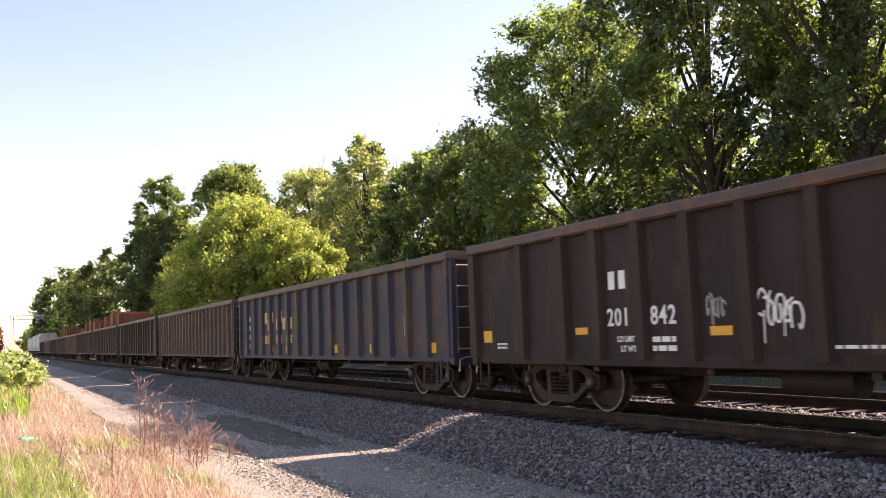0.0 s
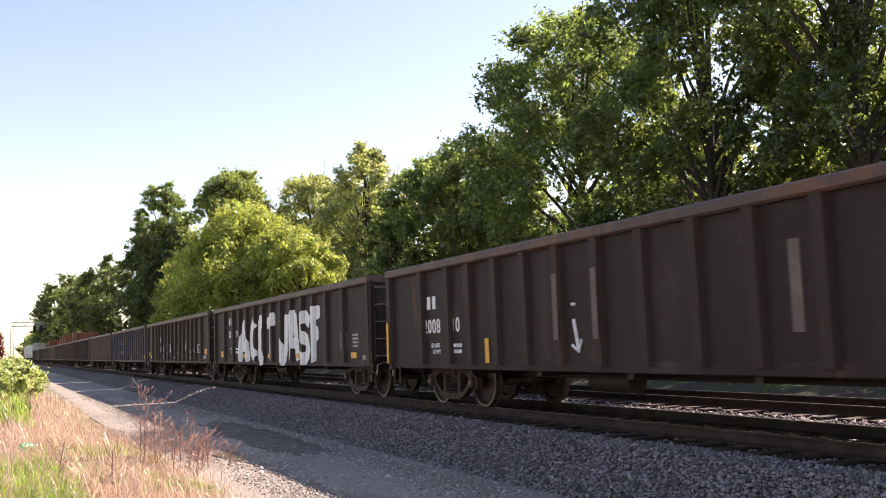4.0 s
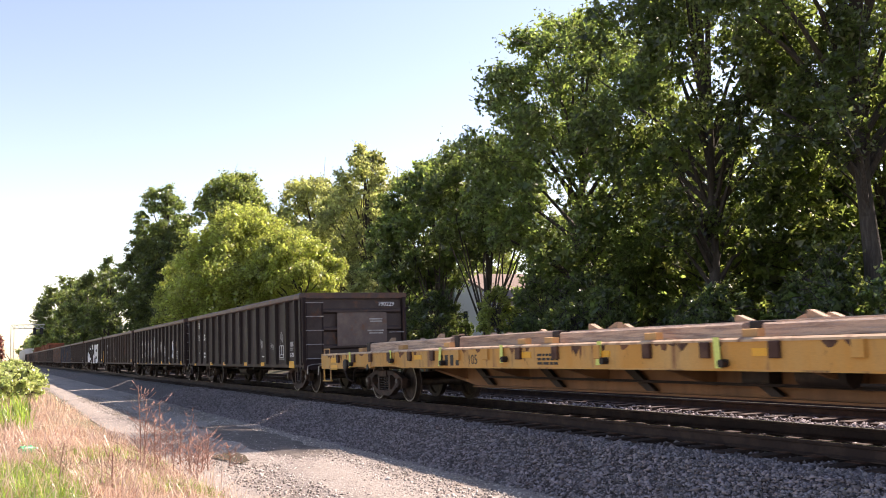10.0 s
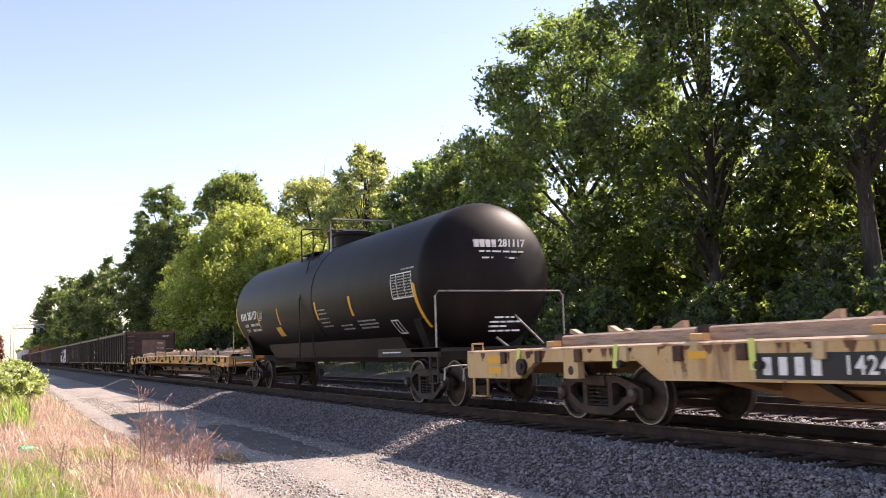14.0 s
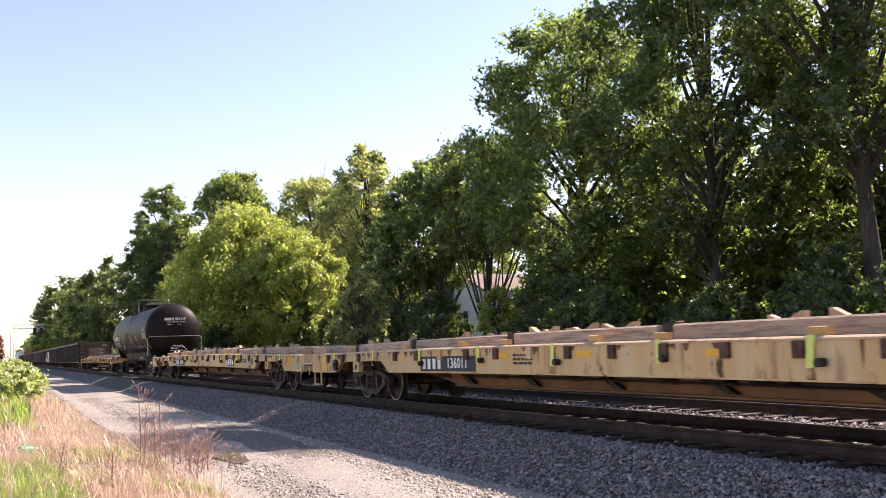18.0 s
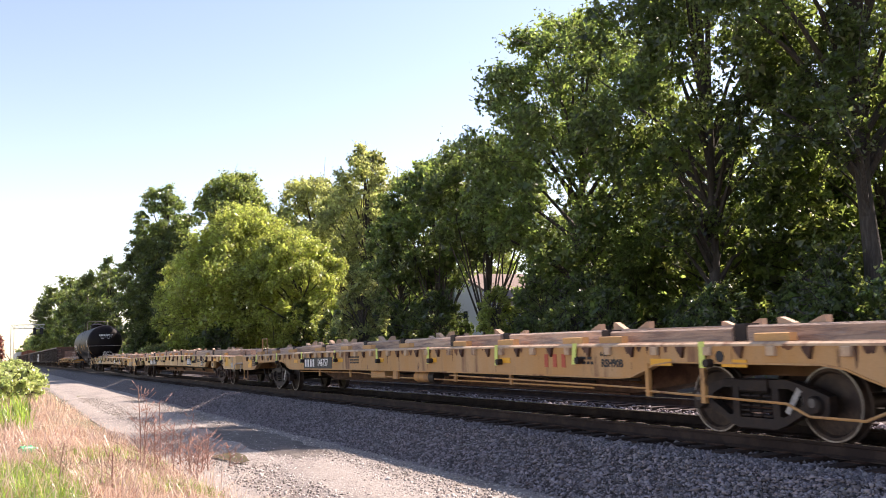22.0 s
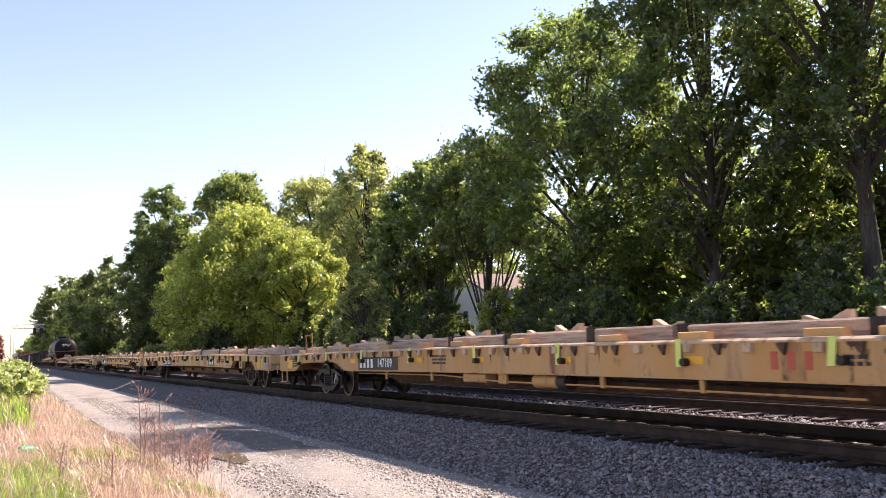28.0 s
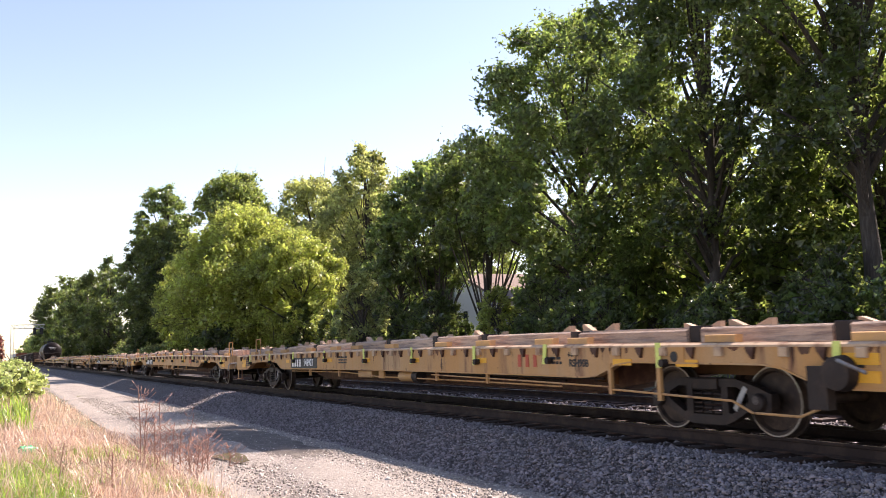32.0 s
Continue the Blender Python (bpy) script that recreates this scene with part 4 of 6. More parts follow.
ribbed = gondola("brown gondola car with close vertical ribs", brown_paint, bays=22, rib=0.1, post_mat=chord_paint)
CARS.append((ribbed, 40.1))
loaded = gondola("brown gondola car heaped with rusty scrap steel", brown_paint, load=5)
CARS.append((loaded, 74.3))
CARS.append((base_car, 57.2))
CARS.append((wide_car, 176.9))
for src, place in ((loaded, 91.4), (ribbed, 108.5), (loaded, 125.6), (base_car, 142.7), (ribbed, 159.8)):
    CARS.append((copy_thing(src, Matrix()), place))


def covered_hopper():
    car = thing("hopper_car", "pale grey covered hopper car far along the train", "freight car", "cars of the freight train")
    prof = [(-1.2, 1.1), (1.2, 1.1), (1.58, 1.9), (1.58, 3.9), (1.2, 4.4), (-1.2, 4.4), (-1.58, 3.9), (-1.58, 1.9)]
    part("body", Mesh().prism_y(prof, -7.2, 7.2), hopper_grey, car)
    for k in range(4):
        y = -5.4 + 3.6 * k
        part("hopper_chute", Mesh().add([(-1.1, y - 1.6, 1.15), (1.1, y - 1.6, 1.15), (1.1, y + 1.6, 1.15), (-1.1, y + 1.6, 1.15), (-0.4, y - 0.4, 0.4), (0.4, y - 0.4, 0.4), (0.4, y + 0.4, 0.4), (-0.4, y + 0.4, 0.4)],
                                     [(0, 1, 2, 3), (7, 6, 5, 4), (0, 4, 5, 1), (1, 5, 6, 2), (2, 6, 7, 3), (3, 7, 4, 0)]), hopper_grey, car)
    part("roof_walk", Mesh().box(-0.35, 0.35, -7.2, 7.2, 4.43, 4.5), rung_metal, car)
    part("underframe", Mesh().box(-0.3, 0.3, -8.2, 8.2, 0.75, 1.05).box(-1.5, 1.5, -8.2, -7.9, 0.8, 1.1).box(-1.5, 1.5, 7.9, 8.2, 0.8, 1.1), dark_metal, car)
    for s in (-1, 1):
        running_gear(car, s * 6.5, 0.457, dark_metal)
        coupler(car, s * 8.2, s, 0.4)
    return car


hopper = covered_hopper()
CARS.append((hopper, 194.2))
for place in (211.4, 228.6, 245.8):
    CARS.append((copy_thing(hopper, Matrix()), place))


# ---- tank car ----
def tank_car():
    car = thing("tank_car", "black cylindrical tank car with white stencils and yellow strips", "freight car", "cars of the freight train")
    R, zc, ly = 1.53, 2.65, 7.6
    head = [(ly + 0.76 * math.sin(a), R * math.cos(a)) for a in (0.1 * i for i in range(1, 16))]
    prof = [(-y, q) for y, q in reversed(head)] + [(-ly, R), (-0.8, R), (-0.78, R + 0.012), (-0.6, R + 0.012), (-0.58, R), (ly, R)] + head
    part("tank", Mesh().lathe_y(prof, 0, 0, zc, 72), tank_black, car, "", 30)

    def wrap(me, y, z):
        """Lay flat lettering on the round tank at height z."""
        a0 = math.asin((z - zc) / R)
        co = np.empty(len(me.vertices) * 3, np.float32)
        me.vertices.foreach_get("co", co)
        co = co.reshape(-1, 3)
        ang = a0 + co[:, 1] / R
        rr = R + 0.004 + co[:, 2]
        out = np.stack([-rr * np.cos(ang), y - co[:, 0], zc + rr * np.sin(ang)], -1)
        me.vertices.foreach_set("co", out.astype(np.float32).ravel())
        return me

    def band(y, z0, z1, w, mat, name):
        a0, a1 = [math.asin((z - zc) / R) for z in (z0, z1)]
        n = 8
        vs, fs = [], []
        for i in range(n + 1):
            a = a0 + (a1 - a0) * i / n
            for yy in (y - w / 2, y + w / 2):
                for e in (0.001, 0.007):
                    vs.append((-(R + e) * math.cos(a), yy, zc + (R + e) * math.sin(a)))
        for i in range(n):
            k = 4 * i
            fs += [(k + 1, k + 3, k + 7, k + 5), (k, k + 4, k + 6, k + 2), (k, k + 1, k + 5, k + 4), (k + 2, k + 6, k + 7, k + 3)]
        fs += [(0, 2, 3, 1), (4 * n, 4 * n + 1, 4 * n + 3, 4 * n + 2)]
        part(name, Mesh().add(vs, fs), mat, car)

    digits = text_mesh("281117", 0.36, white_paint, fat=0.012)
    islands(wrap(digits, 5.6, 2.4), "lettering", white_paint, car)
    for k in range(4):
        band(6.98 - 0.2 * k, 2.28, 2.52, 0.1, white_paint, "mark")
    for k, (t1, y) in enumerate((("LD LMT", 6.55), ("LT WT", 6.55))):
        me = text_mesh(t1, 0.14, white_paint, fat=0.004)
        tagged(part("lettering", wrap(me, y, 2.1 - 0.17 * k), white_paint, car), kind="stuff")
    rs = random.Random(5)

    def print_rows(y, z, w, rows, step=0.1, h=0.034, mat=faded_white):
        for r in range(rows):
            a = y + w / 2
            while a > y - w / 2:
                k = rs.uniform(0.06, 0.2)
                band(a - k / 2, z - r * step - h / 2, z - r * step + h / 2, k, mat, "stencil")
                a -= k + 0.05
    for k, body in enumerate(("202700 LB  91950 KG", "83300 LB  37800 KG")):
        me = text_mesh(body, 0.12, white_paint, fat=0.003)
        tagged(part("lettering", wrap(me, 5.45, 2.1 - 0.17 * k), white_paint, car), kind="stuff")
    for y, z0, z1, w in ((7.62, 1.75, 2.75, 0.1), (4.9, 2.0, 2.5, 0.1), (2.62, 2.0, 2.5, 0.1), (-1.0, 2.0, 2.48, 0.11), (-3.6, 2.0, 2.48, 0.12), (-7.4, 1.6, 2.5, 0.13)):
        band(y, z0, z1, w, reflector, "reflector")
    band(2.97, 1.67, 1.94, 0.52, reflector, "notice_plate")
    outline = outline_box(car, 4.5, 2.38, 0.28, 0.34, -1.52, white_paint)
    print_rows(-1.4, 2.25, 0.55, 2)
    print_rows(-1.45, 2.02, 0.65, 3)
    print_rows(-2.75, 1.8, 0.6, 2, 0.09)
    print_rows(-4.2, 1.86, 1.0, 3, 0.08)
    print_rows(-6.79, 2.69, 0.98, 8, 0.06, 0.026)
    for y in (-6.55, -6.95):
        band(y, 2.25, 2.74, 0.014, white_paint, "stencil")
    print_rows(-7.05, 2.83, 0.5, 1)
    for z in (2.75, 2.24):
        band(-6.79, z - 0.012, z + 0.012, 1.07, white_paint, "stencil")
    for y in (-6.25, -7.32):
        band(y, 2.25, 2.74, 0.02, white_paint, "stencil")
    for z in (1.8, 1.52):
        band(-5.84, z - 0.012, z + 0.012, 0.4, white_paint, "stencil")
    for y in (-5.65, -5.84, -6.03):
        band(y, 1.52, 1.8, 0.02, white_paint, "stencil")
    # rear head lettering
    letter(car, "281117", 0.21, -8.315, 3.25, 0.3, white_paint, END, fat=0.006)
    blocks_m = Mesh()
    for k in range(4):
        blocks_m.box(-0.55 + k * 0.13, -0.46 + k * 0.13, -8.32, -8.2, 3.17, 3.32)
    for z, x0, x1 in ((3.08, -0.45, 0.6), (2.95, -0.4, 0.4), (1.75, -0.1, 0.35), (1.66, -0.2, 0.5), (1.57, -0.2, 0.15), (1.48, -0.2, 0.5)):
        x = x0
        while x < x1:
            w = rs.uniform(0.08, 0.2)
            blocks_m.box(x, min(x + w, x1), -8.34 if z > 2 else -8.24, -8.1, z - 0.017, z + 0.017)
            x += w + 0.05
    tagged(part("stencil", blocks_m, white_paint, car), kind="stuff")
    # manway, platform and rails on top
    part("manway", lathe_z([(4.1, 0.55), (4.42, 0.55), (4.42, 0.62), (4.5, 0.62), (4.52, 0.5), (4.6, 0.2)], 0, 0.0, 24), tank_black, car, "", 35)
    for k in range(5):
        part("valve", lathe_z([(4.15, 0.07), (4.6, 0.07), (4.62, 0.1), (4.68, 0.1)], 0.35 * math.cos(k * 1.25), 0.95 + 0.3 * math.sin(k * 1.25), 12), dark_metal, car, "", 35)
    part("platform", Mesh().box(-0.95, 0.95, 0.62, 1.95, 4.0, 4.03), dark_metal, car)
    for y, z in ((-0.75, 4.78), (1.9, 4.86)):
        part("safety_rail", Mesh().tube([(-0.93, y, 3.85), (-0.93, y, z - 0.06), (-0.87, y, z), (0.87, y, z), (0.93, y, z - 0.06), (0.93, y, 3.85)], 0.026, 6), rung_metal if y < 0 else dark_metal, car)
    for x in (-0.93, 0.93):
        part("safety_rail", Mesh().tube([(x, 0.8, 3.9), (x, 0.8, 4.62), (x, 1.9, 4.62)], 0.024, 6), dark_metal, car)
    part("belly_jacket", Mesh().prism_y([(-0.98, 1.44), (-0.75, 1.0), (-0.6, 0.87), (0.6, 0.87), (0.75, 1.0), (0.98, 1.44)], -5.5, 5.5), belly_brown, car, "dirty brown belly jacket")
    m = Mesh()
    for x in (-1.56, -1.16):
        m.tube([(x, 0.2, 1.0), (x, 0.2, 2.6), (x * 0.8, 0.2, 3.7), (x * 0.68, 0.2, 4.2)], 0.02, 6)
    part("ladder", m, dark_metal, car)
    # frame at the ends
    for s in (-1, 1):
        ye = s * 8.45
        a, b = sorted((ye, ye - s * 3.3))
        part("stub_sill", Mesh().box(-0.33, 0.33, a, b, 0.72, 1.12, 0.03), tank_black, car)
        a, b = sorted((ye, ye - s * 1.25))
        part("end_platform", Mesh().box(-1.52, 1.52, a, b, 1.1, 1.17), dark_metal, car)
        for x in (-1.52, 1.44):
            a, b = sorted((ye, ye - s * 3.0))
            part("side_sill", Mesh().box(x, x + 0.08, a, b, 1.0, 1.18), dark_metal, car)
        part("saddle", Mesh().prism_y([(-1.05, 1.1), (1.05, 1.1), (1.3, 1.75), (1.15, 1.9), (0.7, 1.4), (0, 1.2), (-0.7, 1.4), (-1.15, 1.9), (-1.3, 1.75)], s * 6.9, s * 7.25), tank_black, car)
        part("end_handrail", Mesh().tube([(-1.48, ye - s * 0.12, 1.15), (-1.48, ye - s * 0.12, 2.18), (-1.4, ye - s * 0.12, 2.28), (1.4, ye - s * 0.12, 2.28), (1.48, ye - s * 0.12, 2.18), (1.48, ye - s * 0.12, 1.15)], 0.02, 8), rung_metal, car)
        part("head_brace", Mesh().tube([(0.3, ye - s * 0.3, 1.9), (0.95, ye - s * 0.1, 1.2)], 0.025, 6).tube([(-0.1, ye - s * 0.2, 1.35), (0.12, ye - s * 0.1, 1.15)], 0.03, 6), rung_metal, car)
        small_print(car, s * 6.2, 1.1, 0.95, 0.05, -1.524, 1, white_paint)
        stirrup(car, -1.48, ye - s * 0.25, 1.05, dark_metal, 0.4, 0.55)
        stirrup(car, 1.48, ye - s * 0.25, 1.05, dark_metal, 0.4, 0.55)
        coupler(car, ye, s, 0.5)
        running_gear(car, s * 6.95 + 0.05, 0.457, dark_metal)
    part("brake_cylinder", Mesh().lathe_y([(-0.4, 0.02), (-0.4, 0.16), (0.4, 0.16), (0.4, 0.02)], -0.3, 4.6, 0.75, 14).box(-0.6, 0.1, 3.9, 5.2, 0.9, 0.96), dark_metal, car, "", 40)
    part("outlet", lathe_z([(0.85, 0.12), (1.2, 0.25)], 0, -0.3, 16).tube([(-0.2, -1.2, 0.95), (-0.2, 3.0, 0.95)], 0.03, 6), dark_metal, car, "", 40)
    return car


def lathe_z(prof, cx, cy, n=16):
    m = Mesh()
    vs, fs = [], []
    for z, r in prof:
        vs += [(cx + r * math.cos(2 * math.pi * j / n), cy + r * math.sin(2 * math.pi * j / n), z) for j in range(n)]
    for i in range(len(prof) - 1):
        fs += [(i * n + j, i * n + (j + 1) % n, (i + 1) * n + (j + 1) % n, (i + 1) * n + j) for j in range(n)]
    fs += [tuple(range(n - 1, -1, -1)), tuple(range((len(prof) - 1) * n, len(prof) * n))]
    return m.add(vs, fs)


tank = tank_car()
CARS.append((tank, -108.57))


# ---- flatcars ----
def flatcar(label, paint, arch, seed, shallow=False):
    """A long flatcar: deep side sills with openings over the trucks, fishbelly centre sill, deck, timber rails, blocks and straps."""
    car = thing("flatcar", label, "freight car", "cars of the freight train")
    rs = random.Random(seed)
    H, TC = 13.55, 10.0
    zt, zb, w = 1.1, 0.73 if shallow else 0.63, 1.36

    def lower_edge():
        """The sill's lower edge from the rear end to the front."""
        pts = []
        for c in (-TC, TC):
            if arch:
                hump = [(-2.35, zb), (-2.0, zb + 0.02), (-1.75, zb + 0.1), (-1.5, zb + 0.19), (-1.2, zb + 0.23), (1.2, zb + 0.23), (1.5, zb + 0.19), (1.75, zb + 0.1), (2.0, zb + 0.02), (2.35, zb)]
            else:
                hump = [(-1.75, zb), (-1.3, zb + (0.04 if shallow else 0.26)), (1.3, zb + (0.04 if shallow else 0.26)), (1.75, zb)]
            pts += [(c + a, b) for a, b in hump]
        return pts
    low = [(-H, zb)] + lower_edge() + [(H, zb)]
    for sx in (-1, 1):
        x0, x1 = sorted((sx * w, sx * (w - 0.025)))
        m = Mesh()
        for (a, b), (c, d) in zip(low, low[1:]):
            m.prism_x([(a, b), (c, d), (c, zt - 0.02), (a, zt - 0.02)], x0, x1)
        sill = part("side_sill", m, paint, car)
        m = Mesh()
        for (a, b), (c, d) in zip(low, low[1:]):
            m.prism_x([(a, b - 0.02), (c, d - 0.02), (c, d), (a, b)], *sorted((sx * (w + 0.015), sx * (w - 0.11))))
        part("lower_flange", m, paint, sill)
        part("deck_edge", Mesh().prism_y([(sx * (w + 0.02), zt - 0.05), (sx * (w + 0.02), zt - 0.024), (sx * (w - 0.03), zt), (sx * (w - 0.07), zt), (sx * (w - 0.07), zt - 0.05)], -H, H), deck_edge_mat, sill, "rusty deck edge, sunlight on its rim put into the colour")
        for c in (-TC, TC):
            part("bolster_cap", Mesh().box(*sorted((sx * (w + 0.012), sx * (w - 0.1))), c + 0.08, c + 0.46, zb - 0.01 if not arch else zb + 0.23, zt - 0.05), paint, car)
            part("jacking_hole", Mesh().lathe_x([(-0.004, 0.07), (0.004, 0.07)], sx * (w + 0.014), c + 0.27, 0.74 if not arch else 0.93, 10), panel_black, car)
        step = 1.1 if not arch else 0.5
        k = int(2 * (H - 0.5) / step)
        for i in range(k + 1):
            y = -H + 0.5 + i * step
            if arch:
                if i % 2:
                    part("deck_tab", Mesh().box(*sorted((sx * w, sx * (w + 0.055))), y - 0.06, y + 0.06, zt - 0.16, zt - 0.052, 0.008), deck_edge_mat, car)
                else:
                    x0, x1 = sorted((sx * w, sx * (w + 0.045)))
                    part("deck_bracket", Mesh().prism_x([(y - 0.07, zt - 0.052), (y + 0.07, zt - 0.052), (y + 0.05, zt - 0.1), (y - 0.03, zt - 0.19)], x0, x1), rust_metal, car)
            else:
                part("stake_pocket", Mesh().box(*sorted((sx * w, sx * (w + 0.05))), y - 0.075, y + 0.075, zt - 0.24, zt - 0.045, 0.01), rust_metal if rs.random() < 0.7 else paint, car)
    part("deck", Mesh().box(-w + 0.06, w - 0.06, -H + 0.02, H - 0.02, zt - 0.045, zt - 0.005), deck_rust, car)
    belly = [(-TC + 1.3, 0.62), (-TC + 3.2, 0.33), (TC - 3.2, 0.33), (TC - 1.3, 0.62), (TC - 1.3, zt - 0.06), (-TC + 1.3, zt - 0.06)]
    part("centre_sill", Mesh().prism_x(belly, -0.38, 0.38), sill_brown if not arch else rust_metal, car, "brown fishbelly centre sill")
    part("sill_flange", Mesh().prism_x([(-TC + 3.2, 0.3), (TC - 3.2, 0.3), (TC - 3.2, 0.33), (-TC + 3.2, 0.33)], -0.46, 0.46), sill_brown if not arch else rust_metal, car)
    for s in (-1, 1):
        part("draft_sill", Mesh().box(-0.33, 0.33, *sorted((s * (TC - 1.3), s * H)), 0.66, zt - 0.06), sill_brown, car)
    for y in (-7.2, -4.8, -2.4, 0, 2.4, 4.8, 7.2):
        for sx in (-1, 1):
            part("cross_bearer", Mesh().prism_y([(sx * 0.36, 0.45), (sx * (w - 0.03), zb + 0.02), (sx * (w - 0.03), zt - 0.06), (sx * 0.36, zt - 0.06)], y - 0.05, y + 0.05), sill_brown, car)
    m = Mesh().lathe_y([(-0.35, 0.02), (-0.35, 0.15), (0.35, 0.15), (0.35, 0.02)], -0.75, -2.2, 0.66, 14)
    m.tube([(-0.65, -6.2, 0.5), (-0.65, 6.0, 0.52)], 0.022, 6).tube([(-1.2, -8.0, 0.6), (-1.2, -3.0, 0.58)], 0.02, 6)
    part("brake_rigging", m, dark_metal, car, "", 40)
    if arch:
        part("brake_reservoir", Mesh().lathe_y([(-0.36, 0.02), (-0.34, 0.11), (0.32, 0.115), (0.36, 0.02)], -1.18, -1.0, 0.5, 14), paint, car, "", 40)
        part("brake_cylinder", Mesh().lathe_y([(-0.14, 0.02), (-0.14, 0.13), (0.1, 0.13), (0.12, 0.03)], -1.18, -1.5, 0.5, 14), dark_metal, car, "", 40)
        part("valve_box", Mesh().box(-1.28, -1.05, 0.9, 1.75, 0.44, 0.6, 0.02), paint, car)
        for a, b in ((0.12, 0.4), (3.05, 3.13), (-2.64, -2.55), (-4.7, -4.62), (5.4, 5.48)):
            part("hanger", Mesh().box(-1.3, -1.26, a, b, 0.44, zb + 0.02), paint, car)
        part("air_pipe", Mesh().tube([(-1.27, 7.2, 0.56), (-1.27, 2.6, 0.55), (-1.27, 0.4, 0.47), (-1.27, -7.0, 0.46)], 0.015, 6), paint, car)
    else:
        part("valve_box", Mesh().box(-0.62, -0.4, -1.2, -0.75, 0.5, 0.75, 0.02), dark_metal, car)
        for y in (-6.0, -3.6, -1.2, 1.2, 3.6, 6.0):
            part("slant_brace", Mesh().prism_x([(y - 0.1, 0.36), (y + 0.1, 0.36), (y + 0.75, zb + 0.02), (y + 0.5, zb + 0.02)], -0.5, -0.42), dark_metal, car)
    # ends
    for s in (-1, 1):
        a, b = sorted((s * H, s * (H + 0.06)))
        part("end_sill", Mesh().box(-w, w, a, b, zb, zt, 0.01), paint, car)
        part("striker", Mesh().box(-0.3, 0.3, *sorted((s * H, s * (H + 0.2))), 0.68, 1.0, 0.02), sill_brown, car)
        coupler(car, s * H, s, 0.56)
        stirrup(car, -w - 0.012, s * (H - 0.45), zb, paint if s > 0 else rust_metal, 0.56, 0.32)
        stirrup(car, w + 0.012, s * (H - 0.35), zb, paint, 0.42, 0.32)
        part("grab_iron", Mesh().tube([(-w - 0.03, s * (H + 0.1), 0.84), (-0.6, s * (H + 0.1), 0.86)], 0.014, 6), rung_metal, car)
        running_gear(car, s * TC + 0.06, 0.42, truck_brown if not arch else dark_metal)
    ys = (H - 1.6,) if not arch else (H - 2.5, -H + 0.22)
    for y in (H - 0.25,) if not arch else ys:
        part("hand_hold", Mesh().tube([(-w + 0.1, y - 0.27, zt), (-w + 0.1, y - 0.27, zt + 0.5), (-w + 0.1, y + 0.27, zt + 0.5), (-w + 0.1, y + 0.27, zt)] if arch else
                                      [(-w + 0.05, y - 0.2, zt), (-w + 0.05, y - 0.2, zt + 0.12), (-w + 0.05, y + 0.2, zt + 0.12), (-w + 0.05, y + 0.2, zt)], 0.02, 8), ttx_yellow, car)
    if arch:
        for s in (-1, 1):
            plate(car, s * TC - 0.52, 0.42, 0.07, 0.34, -1.066, faded_white, "stencil_bar", 0.6)
    else:
        part("hand_brake", Mesh().lathe_x([(-0.04, 0.1), (-0.03, 0.14), (0.04, 0.13)], -w - 0.04, H - 1.9, 0.8, 16), dark_metal, car, "", 35)
    # timber rails on the deck, in lengths, with steel shoes and yellow blocks
    for sx in (-1, 1):
        y = H - (1.15 if arch else 2.3)
        k = 0
        while y > -H + 1.2:
            ln = min(rs.uniform(1.6, 3.2) if arch else rs.uniform(2.6, 4.6), y + H - 0.35)
            x = sx * (w - 0.5 - 0.05 * (k % 2))
            z0 = zt + 0.005
            h = rs.uniform(0.16, 0.21)
            beam = part("timber_rail", Mesh().prism_y([(x - 0.1, z0), (x + 0.1, z0), (x + 0.1, z0 + h - 0.025), (x + 0.06, z0 + h), (x - 0.06, z0 + h), (x - 0.1, z0 + h - 0.025)], y - ln, y), timber, car, "weathered timber bearing rail")
            part("steel_shoe", Mesh().box(x - 0.115, x + 0.115, y - 0.16, y + 0.03, z0 + 0.001, z0 + h + 0.02, 0.01), dark_metal, beam)
            yy = y - (rs.uniform(0.3, 0.7) if arch else 0.2)
            while yy > y - ln + 0.5:
                part("chock_block", Mesh().prism_y([(sx * (w - 0.08), z0 + 0.001), (sx * (w - 0.08), z0 + 0.085), (sx * (w - 0.1), z0 + 0.095), (sx * (w - 0.2), z0 + 0.095), (sx * (w - 0.2), z0 + 0.001)], yy - (0.52 if arch else 0.24), yy), orange_wood, beam, "orange painted wooden chock")
                yy -= rs.uniform(1.7, 2.1) if arch else rs.uniform(2.4, 3.4)
            y -= ln + rs.uniform(0.02, 0.12)
            k += 1
        y = H - 2.6
        while y > -H + 1.0:
            x = sx * (w - 0.8)
            g = rs.uniform(0.26, 0.36)
            for d in (1, -1):
                yc = y + d * g
                h = rs.uniform(0.08, 0.115)
                if rs.random() < (0.2 if arch else 0.5):
                    continue
                part("wedge_block", Mesh().prism_x([(yc - d * 0.17, zt + 0.2), (yc + d * 0.08, zt + 0.2), (yc + d * 0.08, zt + 0.2 + h), (yc + d * 0.04, zt + 0.2 + h), (yc - d * 0.17, zt + 0.21)], x - 0.05, x + 0.05), fresh_wood, car, "sawn wooden wedge")
            y -= rs.choice((1.0, 1.15, 2.6, 3.2))
        part("bearer", Mesh().box(sx * (w - 0.8) - 0.1, sx * (w - 0.8) + 0.1, -H + 0.6, H - 2.2, zt, zt + 0.2, 0.012), timber, car, "weathered timber bearing rail")
    for i in range(46 if arch else 84):
        y = -H + 0.4 + rs.random() * (2 * H - 0.8)
        d = rs.uniform(0.04, 0.16) * (2.0 if i % 5 == 0 else 1)
